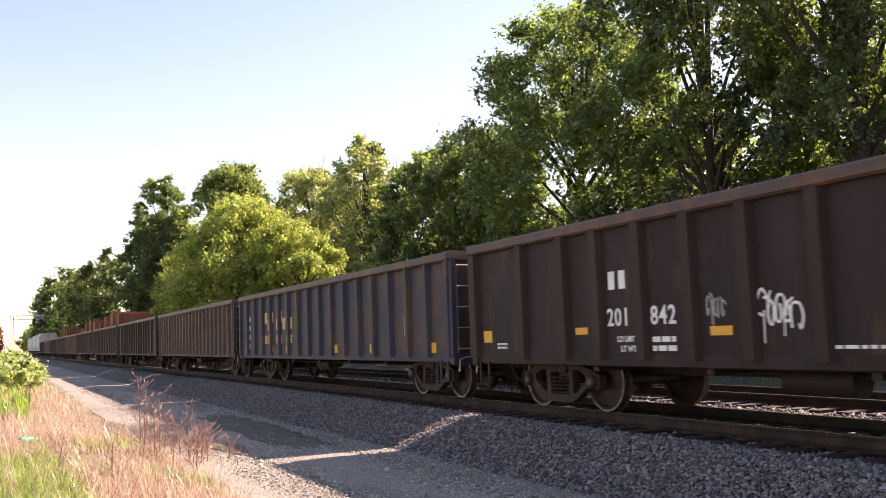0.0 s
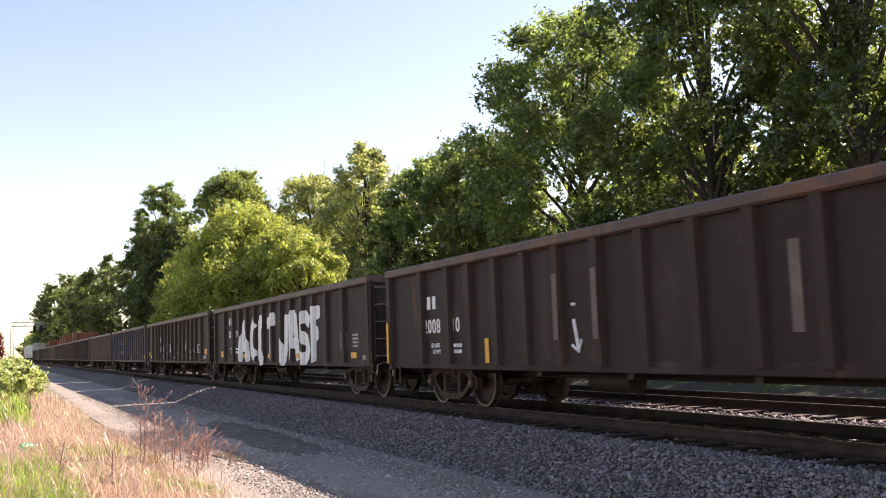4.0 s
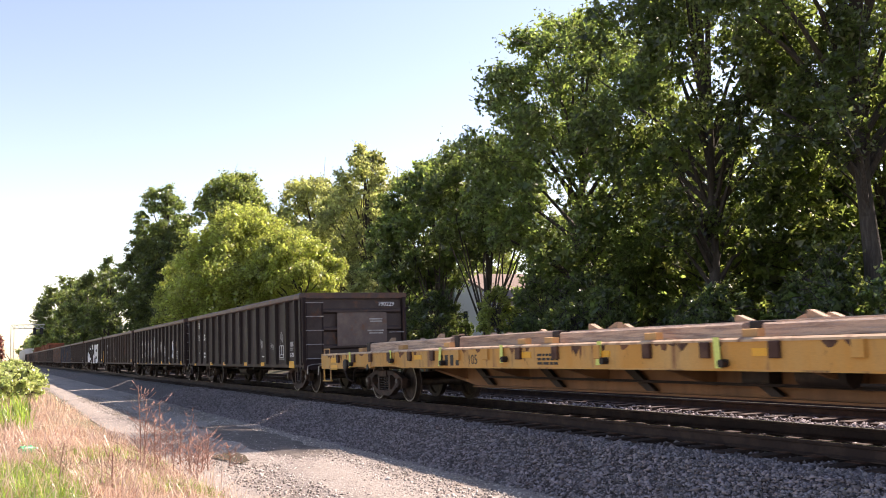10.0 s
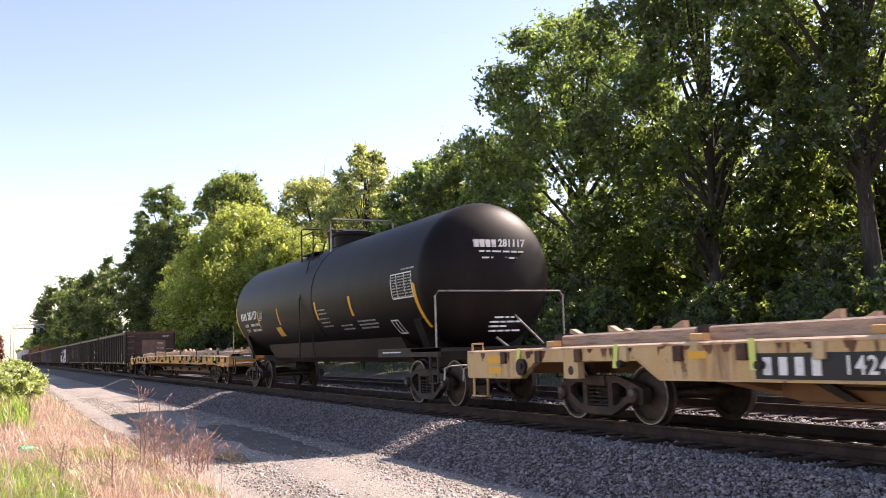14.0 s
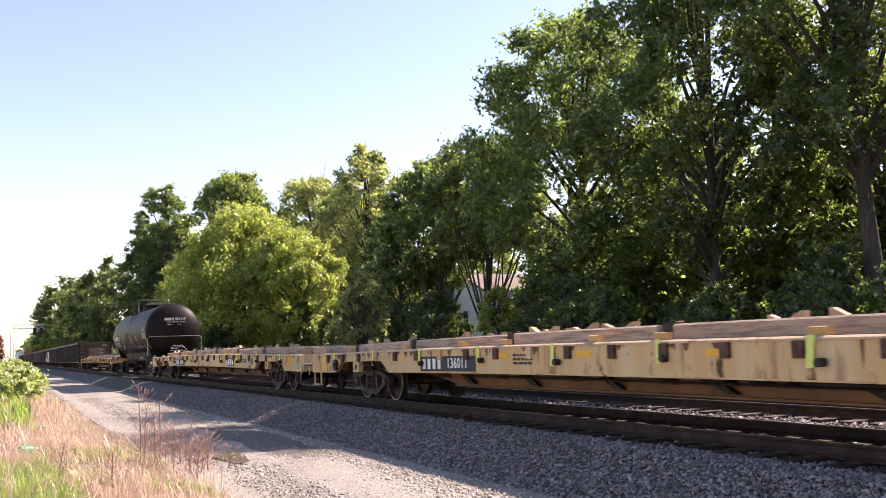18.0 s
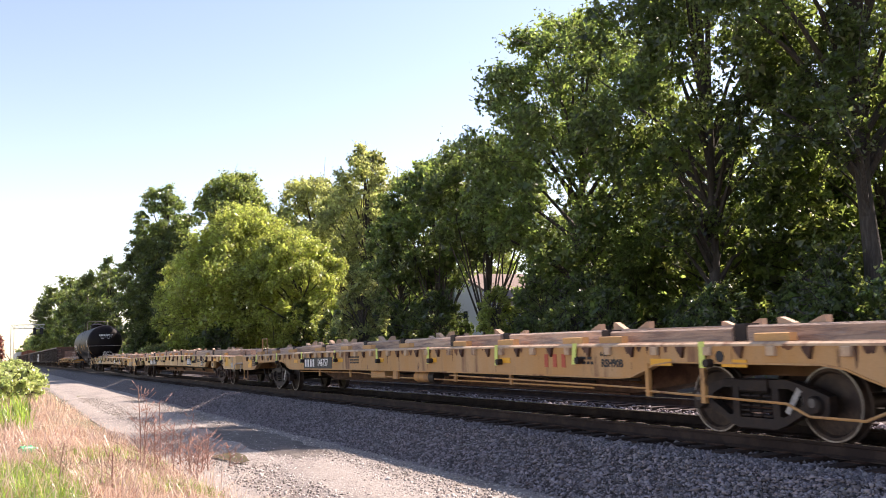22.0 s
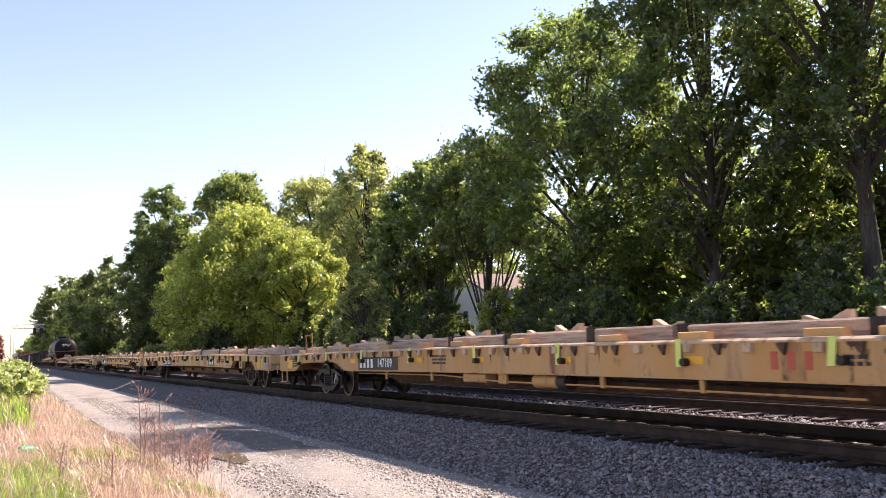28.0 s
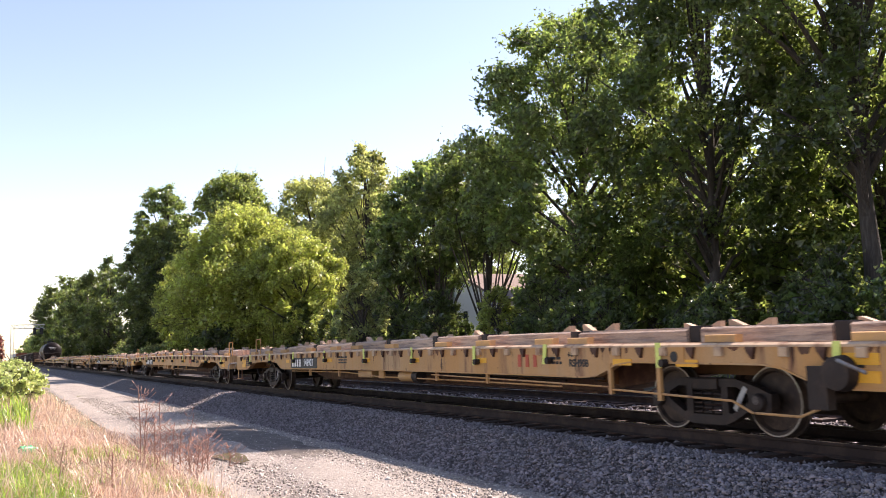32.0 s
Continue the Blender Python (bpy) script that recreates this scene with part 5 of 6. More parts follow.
        a = rs.uniform(0.02, 0.1) if i % 5 else rs.uniform(0.012, 0.03)
        low_edge = [(y + a * (1 - 2 * j / 6) * rs.uniform(0.8, 1.1), zt - 0.05 - d * math.sin(math.pi * (j + 0.6) / 7.2) * rs.uniform(0.55, 1.1)) for j in range(7)]
        part("rust_run", Mesh().prism_x([(y + a, zt - 0.045)] + low_edge + [(y - a, zt - 0.045)], -w - 0.0035, -w), rust_run_brown if i % 3 else rust_metal, car, "dark rust run")
    # winch straps over the edge
    y = H - rs.uniform(1.6, 2.2)
    while y > -H + 1:
        d = rs.uniform(0.28, 0.36)
        lean = rs.uniform(-0.05, 0.05)
        part("strap", Mesh().add([(-w - 0.028, y - 0.05, zt + 0.01), (-w - 0.028, y + 0.05, zt + 0.01), (-w - 0.04, y + 0.05 + lean, zt - d), (-w - 0.04, y - 0.05 + lean, zt - d),
                                  (-w - 0.02, y - 0.05, zt + 0.01), (-w - 0.02, y + 0.05, zt + 0.01), (-w - 0.032, y + 0.05 + lean, zt - d), (-w - 0.032, y - 0.05 + lean, zt - d)],
                                 [(0, 1, 2, 3), (7, 6, 5, 4), (0, 4, 5, 1), (1, 5, 6, 2), (2, 6, 7, 3), (3, 7, 4, 0)]), strap, car, "bright lime webbing strap")
        part("winch", Mesh().lathe_x([(-0.05, 0.05), (0.05, 0.05)], -w - 0.06, y - 0.14, zt - d + 0.06, 10), dark_metal, car, "", 35)
        y -= rs.uniform(2.3, 2.9)
    for y in [H - 1.0, TC - 2.6, 3.4, 1.0, -1.8, -4.6, -TC + 1.3, -TC]:
        plate(car, y + rs.uniform(-0.2, 0.2), zt - 0.17 if not arch else zt - 0.25, rs.uniform(0.3, 0.42), 0.09, -w - 0.003, reflector)
    return car


def brake_side(car, wheel):
    """The hand brake gear beside the rear truck."""
    w, zb, TC, paint = 1.36, 0.63, 10.0, ttx_yellow
    part("pipe_guard", Mesh().box(-w - 0.02, -w + 0.03, -TC + 0.55, -TC + 0.62, 0.36, zb + 0.22).box(-w - 0.02, -w + 0.03, -TC + 1.6, -TC + 1.67, 0.4, zb + 0.2)
         .tube([(-w, -TC + 1.7, 0.47), (-w, -TC - 0.7, 0.42), (-w, -TC - 1.0, 0.3), (-w, -TC - 1.7, 0.3), (-w, -TC - 2.0, 0.42)], 0.016, 6).tube([(-w, -TC + 1.6, 0.5), (-w, -TC + 7.5, 0.56)], 0.014, 6), paint, car)
    if not wheel:
        return
    part("hand_brake", Mesh().lathe_x([(-0.1, 0.08), (-0.09, 0.17), (0.04, 0.19), (0.08, 0.14)], -w - 0.06, -TC - 2.3, 0.78, 20).box(-w - 0.1, -w + 0.02, -TC - 2.15, -TC - 1.9, 0.4, 0.85), dark_metal, car, "", 35)
    part("brake_handle", Mesh().tube([(-w - 0.16, -TC - 2.35, 0.92), (-w - 0.18, -TC - 2.7, 0.8)], 0.02, 6), rung_metal, car)


CAMBER = 0.09
UNBENT = ("air_hose", "bearing_cap", "bolster", "bolster_end", "brake_beam", "coupler", "side_frame", "spring_nest", "wheel_rim", "wheelset", "uncoupling_lever")


def bow(y):
    return CAMBER * max(0.0, 1 - (y / 13.2) ** 2)


def camber(car):
    """A flatcar's deck and sills bow up a little between the trucks."""
    for ob in car.children_recursive:
        name = ob.name.split(".")[0]
        me = ob.data
        if name in UNBENT or me is None or me.get("bowed"):
            continue
        me["bowed"] = 1
        if ob.location.length > 0.001:
            ob.location.z += bow(ob.location.y)
            continue
        ys = [v.co.y for v in me.vertices]
        if max(ys) - min(ys) > 3:
            bm = bmesh.new()
            bm.from_mesh(me)
            for k in range(-11, 12):
                bmesh.ops.bisect_plane(bm, geom=bm.verts[:] + bm.edges[:] + bm.faces[:], plane_co=(0, k * 1.1, 0), plane_no=(0, 1, 0))
            bm.to_mesh(me)
            bm.free()
        for v in me.vertices:
            v.co.z += bow(v.co.y)


XB = -1.364
flat_a = flatcar("long weathered yellow flatcar with timber rails on its deck", ttx_orange, False, 11, True)
flat_t = flatcar("long dusty tan flatcar with timber rails and stake pockets", ttx_tan, False, 23)
flat_c = flatcar("long rusty tan flatcar with timber rails and stake pockets", ttx_brown, False, 47)
flat_b = flatcar("long yellow flatcar with timber rails and lime straps", ttx_yellow, True, 31)
for car in (flat_a, flat_t, flat_c, flat_b):
    camber(car)
FLATS = [(flat_a, "", -85.43), (flat_t, "142447", -131.55), (copy_thing(flat_t, Matrix()), "136011", -159.55), (flat_b, "146757", -187.77),
         (flat_c, "142470", -216.14), (copy_thing(flat_b, Matrix()), "147109", -244.42), (copy_thing(flat_b, Matrix()), "146927", -272.75)]
for i, (car, number, place) in enumerate(FLATS):
    CARS.append((car, place))
    if number:
        y = 5.4 if i < 5 else 5.8
        plate(car, y, 0.79, 2.35, 0.29, XB, panel_black, "number_panel")
        blocks(car, y + 0.65, 0.79, 4, 0.85, 0.2, XB - 0.008, white_paint)
        letter(car, number, 0.27, y - 0.45, 0.79, XB - 0.008, white_paint, fat=0.004, stretch=0.95, spacing=1.12)
    else:
        plate(car, -6.08, 0.9, 0.52, 0.29, XB, panel_black, "stencil_panel")
        outline_box(car, -6.08, 0.9, 0.46, 0.26, XB - 0.006, white_paint)
        blocks(car, 6.05, 0.86, 4, 0.85, 0.2, XB, panel_black)
        letter(car, "105", 0.25, 5.1, 0.86, XB, panel_black)
    if i in (1, 2, 4):
        plate(car, -4.83, 0.81, 0.95, 0.3, XB, panel_black, "mark_panel")
        blocks(car, -4.83, 0.81, 3, 0.78, 0.22, XB - 0.008, white_paint, 0.25)
        plate(car, -5.55, 0.84, 0.42, 0.2, XB, worn_orange, "paint_patch")
        letter(car, "NSH901", 0.2, -6.2, 0.83, XB, panel_black, fat=0.004, stretch=0.8)
        plate(car, -8.25, 0.87, 0.34, 0.2, XB, worn_orange, "paint_patch")
        plate(car, -12.18, 0.88, 0.46, 0.33, XB - 0.004, bright_orange, "paint_patch")
        plate(car, -12.6, 0.85, 0.3, 0.3, XB, worn_orange, "paint_patch")
    else:
        blocks(car, -6.15 if i else -4.66, 0.85, 3, 0.62, 0.2, XB, red_paint, 0.7)
    for y, w, h, r in ((-6.9, 0.5, 0.14, 2), (2.6, 0.6, 0.2, 3), (12.0, 0.6, 0.26, 4), (-12.3, 0.5, 0.2, 3)) if i > 2 else ((-6.9, 0.5, 0.14, 2), (2.6, 0.6, 0.2, 3), (-8.0, 0.35, 0.2, 3), (-11.4, 0.36, 0.2, 3)):
        small_print(car, y, 0.86, w, h, XB, r, panel_black)
    for y in (12.6,) if i in (1, 2, 4) else (12.6, -12.5):
        plate(car, y, 0.93, 0.45, 0.12, XB, reflector)
        plate(car, y, 0.75, 0.45, 0.12, XB, reflector)
    if i > 2:
        letter(car, "6-89-4", 0.09, -7.45, 0.95, XB, panel_black, fat=0.003)
        letter(car, "RSH90B", 0.15, -7.6, 0.82, XB, panel_black, fat=0.005)
    if i in (1, 2, 4):
        plate(car, -7.6, 0.85, 0.36, 0.36, XB, panel_black, "stencil_panel")
        outline_box(car, -7.6, 0.85, 0.3, 0.3, XB - 0.006, white_paint)
        plate(car, -13.0, 0.85, 0.3, 0.34, XB, faded_white, "paint_smear")
    if i in (3, 6):
        brake_side(car, i == 6)
    camber(car)


# ---- trees and plants ----
def unit(v):
    return v / np.linalg.norm(v, axis=1)[:, None]


def leaves(centres, outward, spread, per, size, rs, toss=0.8):
    """Three-cornered leaves on the outside of rounded clumps, facing outwards and up."""
    n = len(centres) * per
    way = unit(rs.normal(0, 1, (n, 3)) + np.repeat(outward, per, 0) * 0.35)
    c = np.repeat(centres, per, 0) + way * (np.repeat(spread, per) * np.abs(rs.normal(0, 0.85, n)))[:, None]
    a = unit(np.repeat(outward, per, 0) * 0.6 + np.array([0, 0, 0.35]) + rs.normal(0, toss, (n, 3)))
    u = unit(np.cross(a, rs.normal(0, 1, (n, 3))))
    v = np.cross(a, u)
    s = size * rs.uniform(0.6, 1.35, n)[:, None]
    w = s * rs.uniform(0.3, 0.48, n)[:, None]
    return np.stack([c - u * s * 0.5 - v * w, c - u * s * 0.5 + v * w, c + u * s * 0.6], 1).reshape(-1, 3)


def tree(name, x, y, height, radius, mat, seed, label, low=0.25, count=26000, size=0.2, lobes=22, trunk=0.0, lean=0.0, category="tree", fork=0.6, tip=0.8, gaps=0.0):
    """A broadleaf tree: tapered trunk, limbs to each bough, and a crown of rounded boughs made of leaf clumps, with gaps."""
    rs = np.random.RandomState(seed)
    z0 = ground_z(x, y) - 0.1
    t = tagged(new(name), label, category, "trees beside the railway")
    t.location = (x, y, z0)
    hc = height - z0
    lo = hc * low
    half = (hc - lo) / 2
    centres, radii = [], []
    turn0 = rs.uniform(0, 6.28)
    lobes = int(lobes * 2.4)
    for i in range(lobes):
        f = (i + 0.5) / lobes
        up = 2 * f - 1
        ring = math.sqrt(1 - up * up)
        belly = ring ** 0.6 if up < 0 else ring ** 0.85 * (1 - (1 - tip) * up)
        r = radius * rs.uniform(0.1, 0.25)
        ang, d = turn0 + i * 2.4 + rs.uniform(-0.5, 0.5), (rs.uniform(0.78, 1.06) if rs.rand() < 0.72 else rs.uniform(0.2, 0.75)) * belly * (radius - r * 0.8)
        rz = min(r, half * 0.6)
        centres.append((d * math.cos(ang) + lean * f, d * math.sin(ang), lo + half + up * (half - rz) * rs.uniform(0.86, 1.04)))
        radii.append(r)
    centres, radii = np.array(centres), np.array(radii)
    per = 24
    size *= 0.82
    k = int(count * 0.9) // per
    pick = rs.choice(lobes, k * 3, p=radii ** 2 / (radii ** 2).sum())
    d = unit(rs.normal(0, 1, (k * 3, 3)) + np.array([0, 0, 0.15]))
    clump = centres[pick] + d * (radii[pick] * rs.uniform(0.35, 1.08, k * 3))[:, None] * np.array([1.1, 1.1, 0.8])
    near = np.linalg.norm(clump[:, None] - centres[None], axis=2) / radii[None]
    near[np.arange(k * 3), pick] = 9
    buried = near.min(1) < 0.5
    if gaps:
        buried |= np.array([noise.noise((p[0] * 0.75 + seed, p[1] * 0.75, p[2] * 0.75)) + 0.35 * noise.noise((p[0] * 2, p[1] * 2, p[2] * 2)) for p in clump]) > gaps
    keep = np.nonzero(~buried)[0][:k]
    clump, d, pick = clump[keep], d[keep], pick[keep]
    clump[:, 2] = np.clip(clump[:, 2], 0.3, None)
    spread = np.clip(radii[pick] * 0.3, size * 1.2, size * 2.6) * rs.uniform(0.5, 1.4, len(keep))
    shell = leaves(clump, d, spread, per, size, rs)
    k = int(count * 0.045)
    pick = rs.choice(lobes, k, p=radii ** 2 / (radii ** 2).sum())
    d = unit(rs.normal(0, 1, (k, 3)))
    inner = leaves(centres[pick] + d * (radii[pick] * rs.uniform(0.2, 0.75, k))[:, None], d, np.full(k, size), 1, size * 2.1, rs, 1.5)
    crown = new("crown", big_mesh("crown", np.concatenate([shell, inner]), 3, mat))
    crown.parent = t
    r0 = trunk or 0.016 * height + 0.06
    m = Mesh()
    top = centres[-1]
    pts = [(0, 0, -0.3), (rs.normal(0, 0.1), rs.normal(0, 0.1), lo * 0.5), (lean * 0.2, rs.normal(0, 0.2), lo), (top[0] * 0.5, top[1] * 0.5, hc * 0.6), (top[0], top[1], hc * 0.9)]
    m.tube(pts, r0, 9, r0 * 0.15)
    for c in centres[:: max(1, lobes // 30)]:
        za = max(0.3, min(c[2] * fork, hc * 0.62))
        f = za / hc
        a = Vector((top[0] * f * 0.6, top[1] * f * 0.6, za))
        b = Vector(c)
        mid = (a + b) / 2 + Vector((rs.normal(0, 0.2), rs.normal(0, 0.2), 0.3))
        if fork < 0.3 and rs.rand() < 0.55:
            continue
        m.tube([a, mid, b], r0 * (0.36 if fork > 0.3 else 0.3), 5, 0.02)
        for j in range(3):
            e = b + Vector(rs.normal(0, 1, 3)) * radius * 0.17
            m.tube([b * 0.5 + mid * 0.5, b, e], 0.045, 4, 0.012)
    part("trunk", m, bark, t, "", 60)
    return t


TREES = [
    # x, y, height, radius, leaf, seed, low, leaves, leaf length, boughs, taper, gaps
    (28.9, 41.0, 20.7, 6.5, leaf_deep, 1, 0.12, 92000, 0.21, 50, 0.9, 0.05), (28.5, 30.5, 21.5, 5.8, leaf_dark, 2, 0.18, 88000, 0.2, 50, 1.0, 0.12), (28.0, 22.0, 22.5, 5.6, leaf_dark, 3, 0.3, 86000, 0.19, 50, 1.0, 0.12),
    (33.5, 18.5, 14.5, 4.6, leaf_mid, 4, 0.25, 20000, 0.2, 26, 0.9, 0.3), (34.5, 37.0, 14.0, 4.6, leaf_mid, 5, 0.1, 22000, 0.24, 26, 0.8, 0.2), (34.5, 26.0, 13.0, 4.6, leaf_mid, 6, 0.1, 22000, 0.24, 26, 0.8, 0.2),
    (27.9, 57.0, 15.2, 4.4, leaf_deep, 7, 0.3, 46000, 0.23, 34, 0.8, 0.2), (27.9, 50.0, 14.9, 4.8, leaf_dark, 8, 0.4, 48000, 0.21, 36, 0.9, 0.15), (26.9, 61.0, 12.6, 3.4, leaf_deep, 9, 0.05, 34000, 0.22, 26, 0.75, 0.3),
    (35.2, 88.0, 23.3, 5.2, leaf_olive, 10, 0.3, 36000, 0.27, 34, 0.55, 0.2), (36.0, 95.0, 20.8, 6.4, leaf_olive, 11, 0.1, 60000, 0.27, 44, 0.85, 0.2), (36.0, 108.0, 24.2, 7.2, leaf_olive, 12, 0.12, 74000, 0.3, 50, 0.85, 0.35),
    (26.6, 112.0, 25.4, 7.0, leaf_mid, 14, 0.1, 80000, 0.3, 50, 0.75, 0.35), (31.0, 120.0, 22.0, 5.8, leaf_mid, 15, 0.08, 34000, 0.3, 28, 0.9, 0.3),
    (19.4, 120.0, 23.6, 4.7, leaf_deep, 16, 0.3, 36000, 0.29, 34, 0.95, 0.14), (18.6, 117.0, 19.0, 5.8, leaf_dark, 17, 0.04, 50000, 0.29, 34, 0.85, 0.3), (15.9, 150.0, 16.8, 6.0, leaf_dark, 18, 0.04, 36000, 0.34, 30, 0.85, 0.3),
    (19.9, 80.0, 15.0, 7.3, leaf_yellow, 19, 0.03, 120000, 0.23, 64, 0.6, 0.22), (22.9, 74.0, 12.2, 4.3, leaf_yellow, 20, 0.03, 60000, 0.21, 40, 0.9, 0.2), (17.6, 88.0, 12.2, 4.6, leaf_yellow, 21, 0.04, 40000, 0.24, 30, 0.85, 0.3),
    (20.0, 51.5, 6.2, 1.9, leaf_olive, 22, 0.05, 16000, 0.15, 22, 0.6, 0.3),
    (15.4, 182.0, 17.0, 6.6, leaf_dark, 23, 0.04, 22000, 0.42, 26, 0.9, 0.4), (16.5, 204.0, 18.2, 7.8, leaf_mid, 24, 0.04, 22000, 0.5, 26, 0.95, 0.4), (15.9, 228.0, 20.8, 9.4, leaf_dark, 25, 0.04, 28000, 0.55, 34, 1.0, 0.4),
    (51.0, 94.0, 19.0, 6.0, leaf_mid, 29, 0.1, 24000, 0.4, 22, 0.8, 0.4), (46.0, 66.0, 13.0, 4.5, leaf_deep, 30, 0.3, 22000, 0.34, 20, 0.8, 0.4),
    (25.0, 150.0, 20.0, 6.0, leaf_dark, 28, 0.05, 20000, 0.5, 20, 0.8, 0.5),
]
for x, y, h, r, mt, sd, lw, ct, sz, lb, tp, gp in TREES:
    kind = {"leaf_dark": "tall dark green broadleaf tree in leaf", "leaf_mid": "tall green broadleaf tree in leaf", "leaf_deep": "tall deep green broadleaf tree in leaf", "leaf_yellow": "sunlit yellow-green broadleaf tree", "leaf_olive": "olive green tree turning yellow"}[mt.name]
    tree("tree", x, y, h, r, mt, sd, kind, lw, ct, sz, lb, fork=0.12 if sd in (7, 8) else 0.6, tip=tp, gaps=gp)
rs_far = random.Random(8)
for i in range(12):
    tree("tree", 19 + rs_far.uniform(0, 12), 390 + i * 26, rs_far.uniform(12, 17), rs_far.uniform(7, 10), leaf_mid, 60 + i, "distant green tree beside the line", 0.03, 6000, 1.0, 14)
for i, (x, y, h, r, mt) in enumerate(((-0.9, 300, 10.5, 4, leaf_red), (16, 330, 13, 6, leaf_mid), (17, 365, 14, 6, leaf_mid))):
    tree("tree", x, y, h, r, mt, 90 + i, "dark red tree far along the line" if mt is leaf_red else "distant green tree beside the line", 0.05, 6000, 0.8, 14)

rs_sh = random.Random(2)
# Undergrowth takes the dark leaf so its colour carries the shade below the trees.
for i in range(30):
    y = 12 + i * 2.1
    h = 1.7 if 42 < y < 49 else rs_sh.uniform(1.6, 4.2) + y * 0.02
    tree("shrub", rs_sh.uniform(22.0, 26.5), y, h, rs_sh.uniform(1.3, 2.2), leaf_deep if i in (1, 3, 9) else leaf_dark, 120 + i, "undergrowth shrub below the trees, shade put into its dark leaf colour", 0.05, 9000, 0.16, 16, 0.05, category="shrub")
for i in range(16):
    y = 76 + i * 6
    tree("shrub", rs_sh.uniform(16.5, 18.0), y, rs_sh.uniform(2.5, 4.5), rs_sh.uniform(2.0, 2.8), rs_sh.choice((leaf_dark, leaf_mid, leaf_olive)), 160 + i, "green bush at the edge of the wood", 0.05, 9000, 0.26, 14, 0.05, category="shrub")
tree("shrub", 25.0, 43.6, 4.6, 1.4, leaf_yellow, 158, "yellow-green shrub in front of the house", 0.1, 12000, 0.15, 16, 0.05, category="shrub")
# thicket behind the front trees, closing the wood
for i in range(14):
    if 58 < 14 + i * 5.5 < 80:
        continue
    tree("tree", 38 + rs_sh.uniform(-2, 3), 14 + i * 5.5, rs_sh.uniform(8.5, 12), rs_sh.uniform(3.8, 4.8), leaf_deep, 200 + i, "green tree deeper in the wood", 0.02, 18000, 0.38, 18)


for i in range(7):
    tree("tree", 47 + rs_sh.uniform(-2, 3), 16 + i * 7, rs_sh.uniform(8, 10), rs_sh.uniform(4.2, 5), leaf_dark, 230 + i, "dark green tree deep in the wood", 0.02, 9000, 0.55, 16)


def blades(name, count, place, height, width, mat, label, seed, droop=0.5):
    """Grass: narrow bent blades, joined."""
    rs = np.random.RandomState(seed)
    p = place(rs, count)
    h = height * rs.uniform(0.4, 1.25, count)
    a = rs.rand(count) * 6.283
    out = np.stack([np.cos(a), np.sin(a), np.zeros(count)], -1)
    side = np.stack([-np.sin(a), np.cos(a), np.zeros(count)], -1) * (width * rs.uniform(0.6, 1.3, count))[:, None]
    bend = rs.uniform(0.1, droop, count)
    up = np.array([0, 0, 1.0])
    mid = p + up * (h * 0.6)[:, None] + out * (h * bend * 0.35)[:, None]
    tip = p + up * (h * (1 - bend * 0.3))[:, None] + out * (h * bend)[:, None]
    q = np.stack([p - side, p + side, mid + side * 0.7, mid - side * 0.7, mid - side * 0.7, mid + side * 0.7, tip + side * 0.1, tip - side * 0.1], 1)
    return tagged(new(name, big_mesh(name, q.reshape(-1, 3), 4, mat)), label, "grass", "", "stuff")


def on_bank(x0, x1, y0, y1, power=1.6):
    def place(rs, count):
        x = rs.uniform(x0, x1, count * 2)
        y = y0 + (y1 - y0) * rs.rand(count * 2) ** power
        keep = np.array([noise.noise((a * 1.3, b * 0.9, x0)) + 0.5 * noise.noise((a * 4, b * 3, 7)) for a, b in zip(x, y)]) + rs.normal(0, 0.2, count * 2)
        best = np.argsort(-keep)[:count]
        x, y = x[best], y[best]
        z = np.array([ground_z(a, b) for a, b in zip(x, y)])
        return np.stack([x, y, z - 0.02], -1)
    return place


blades("dry_grass", 26000, on_bank(-2.5, 2.5, 7, 34), 0.26, 0.0045, grass_dry, "dry pinkish straw grass on the bank", 5, 1.2)
blades("dry_grass", 8000, on_bank(-2.2, 2.5, 7, 26), 0.25, 0.0045, grass_red, "dry reddish grass stems on the bank", 15, 1.1)
blades("dry_grass", 3200, on_bank(-1.8, 2.6, 8, 22), 0.5, 0.0045, grass_dry, "long pale fallen straw stems", 16, 2.6)
blades("dry_grass", 6000, on_bank(-6, 2.2, 30, 90), 0.5, 0.012, grass_dry, "dry straw grass along the bank", 6, 0.8)
blades("green_grass", 9000, on_bank(-3.0, 0.75, 8, 14), 0.3, 0.007, grass_green, "fresh green grass tufts on the bank", 7, 0.7)
blades("green_grass", 3500, on_bank(0.4, 2.5, 11, 18), 0.2, 0.006, grass_green, "small green weeds among the straw", 17, 0.8)
blades("green_grass", 2600, on_bank(-0.7, 0.8, 7.2, 10), 0.34, 0.007, grass_green, "fresh green grass tufts on the bank", 27, 0.7)
blades("weeds", 3500, on_bank(18.5, 23, 10, 60), 0.26, 0.014, leaf_dark, "dark weeds behind the far track", 18, 0.8)
blades("green_grass", 16000, on_bank(-9, 0.8, 22, 80), 0.55, 0.02, grass_green, "tall green grass along the bank", 8, 0.6)

for i, (x, y, h, r) in enumerate(((1.25, 43, 1.3, 0.8), (0.2, 46, 1.6, 1.0), (-0.6, 40, 2.0, 1.2), (0.85, 35, 1.3, 0.8), (0.2, 32.5, 1.2, 0.9), (-1.2, 34, 1.7, 1.1), (1.0, 55, 1.7, 1.1), (-3, 60, 1.9, 1.5), (1.6, 70, 1.3, 1.0))):
    tree("bush", x, y, h + ground_z(x, y), r, bush_leaf, 240 + i, "light green roadside bush on the bank", 0.03, 9000, 0.1, 16, 0.02, category="bush")


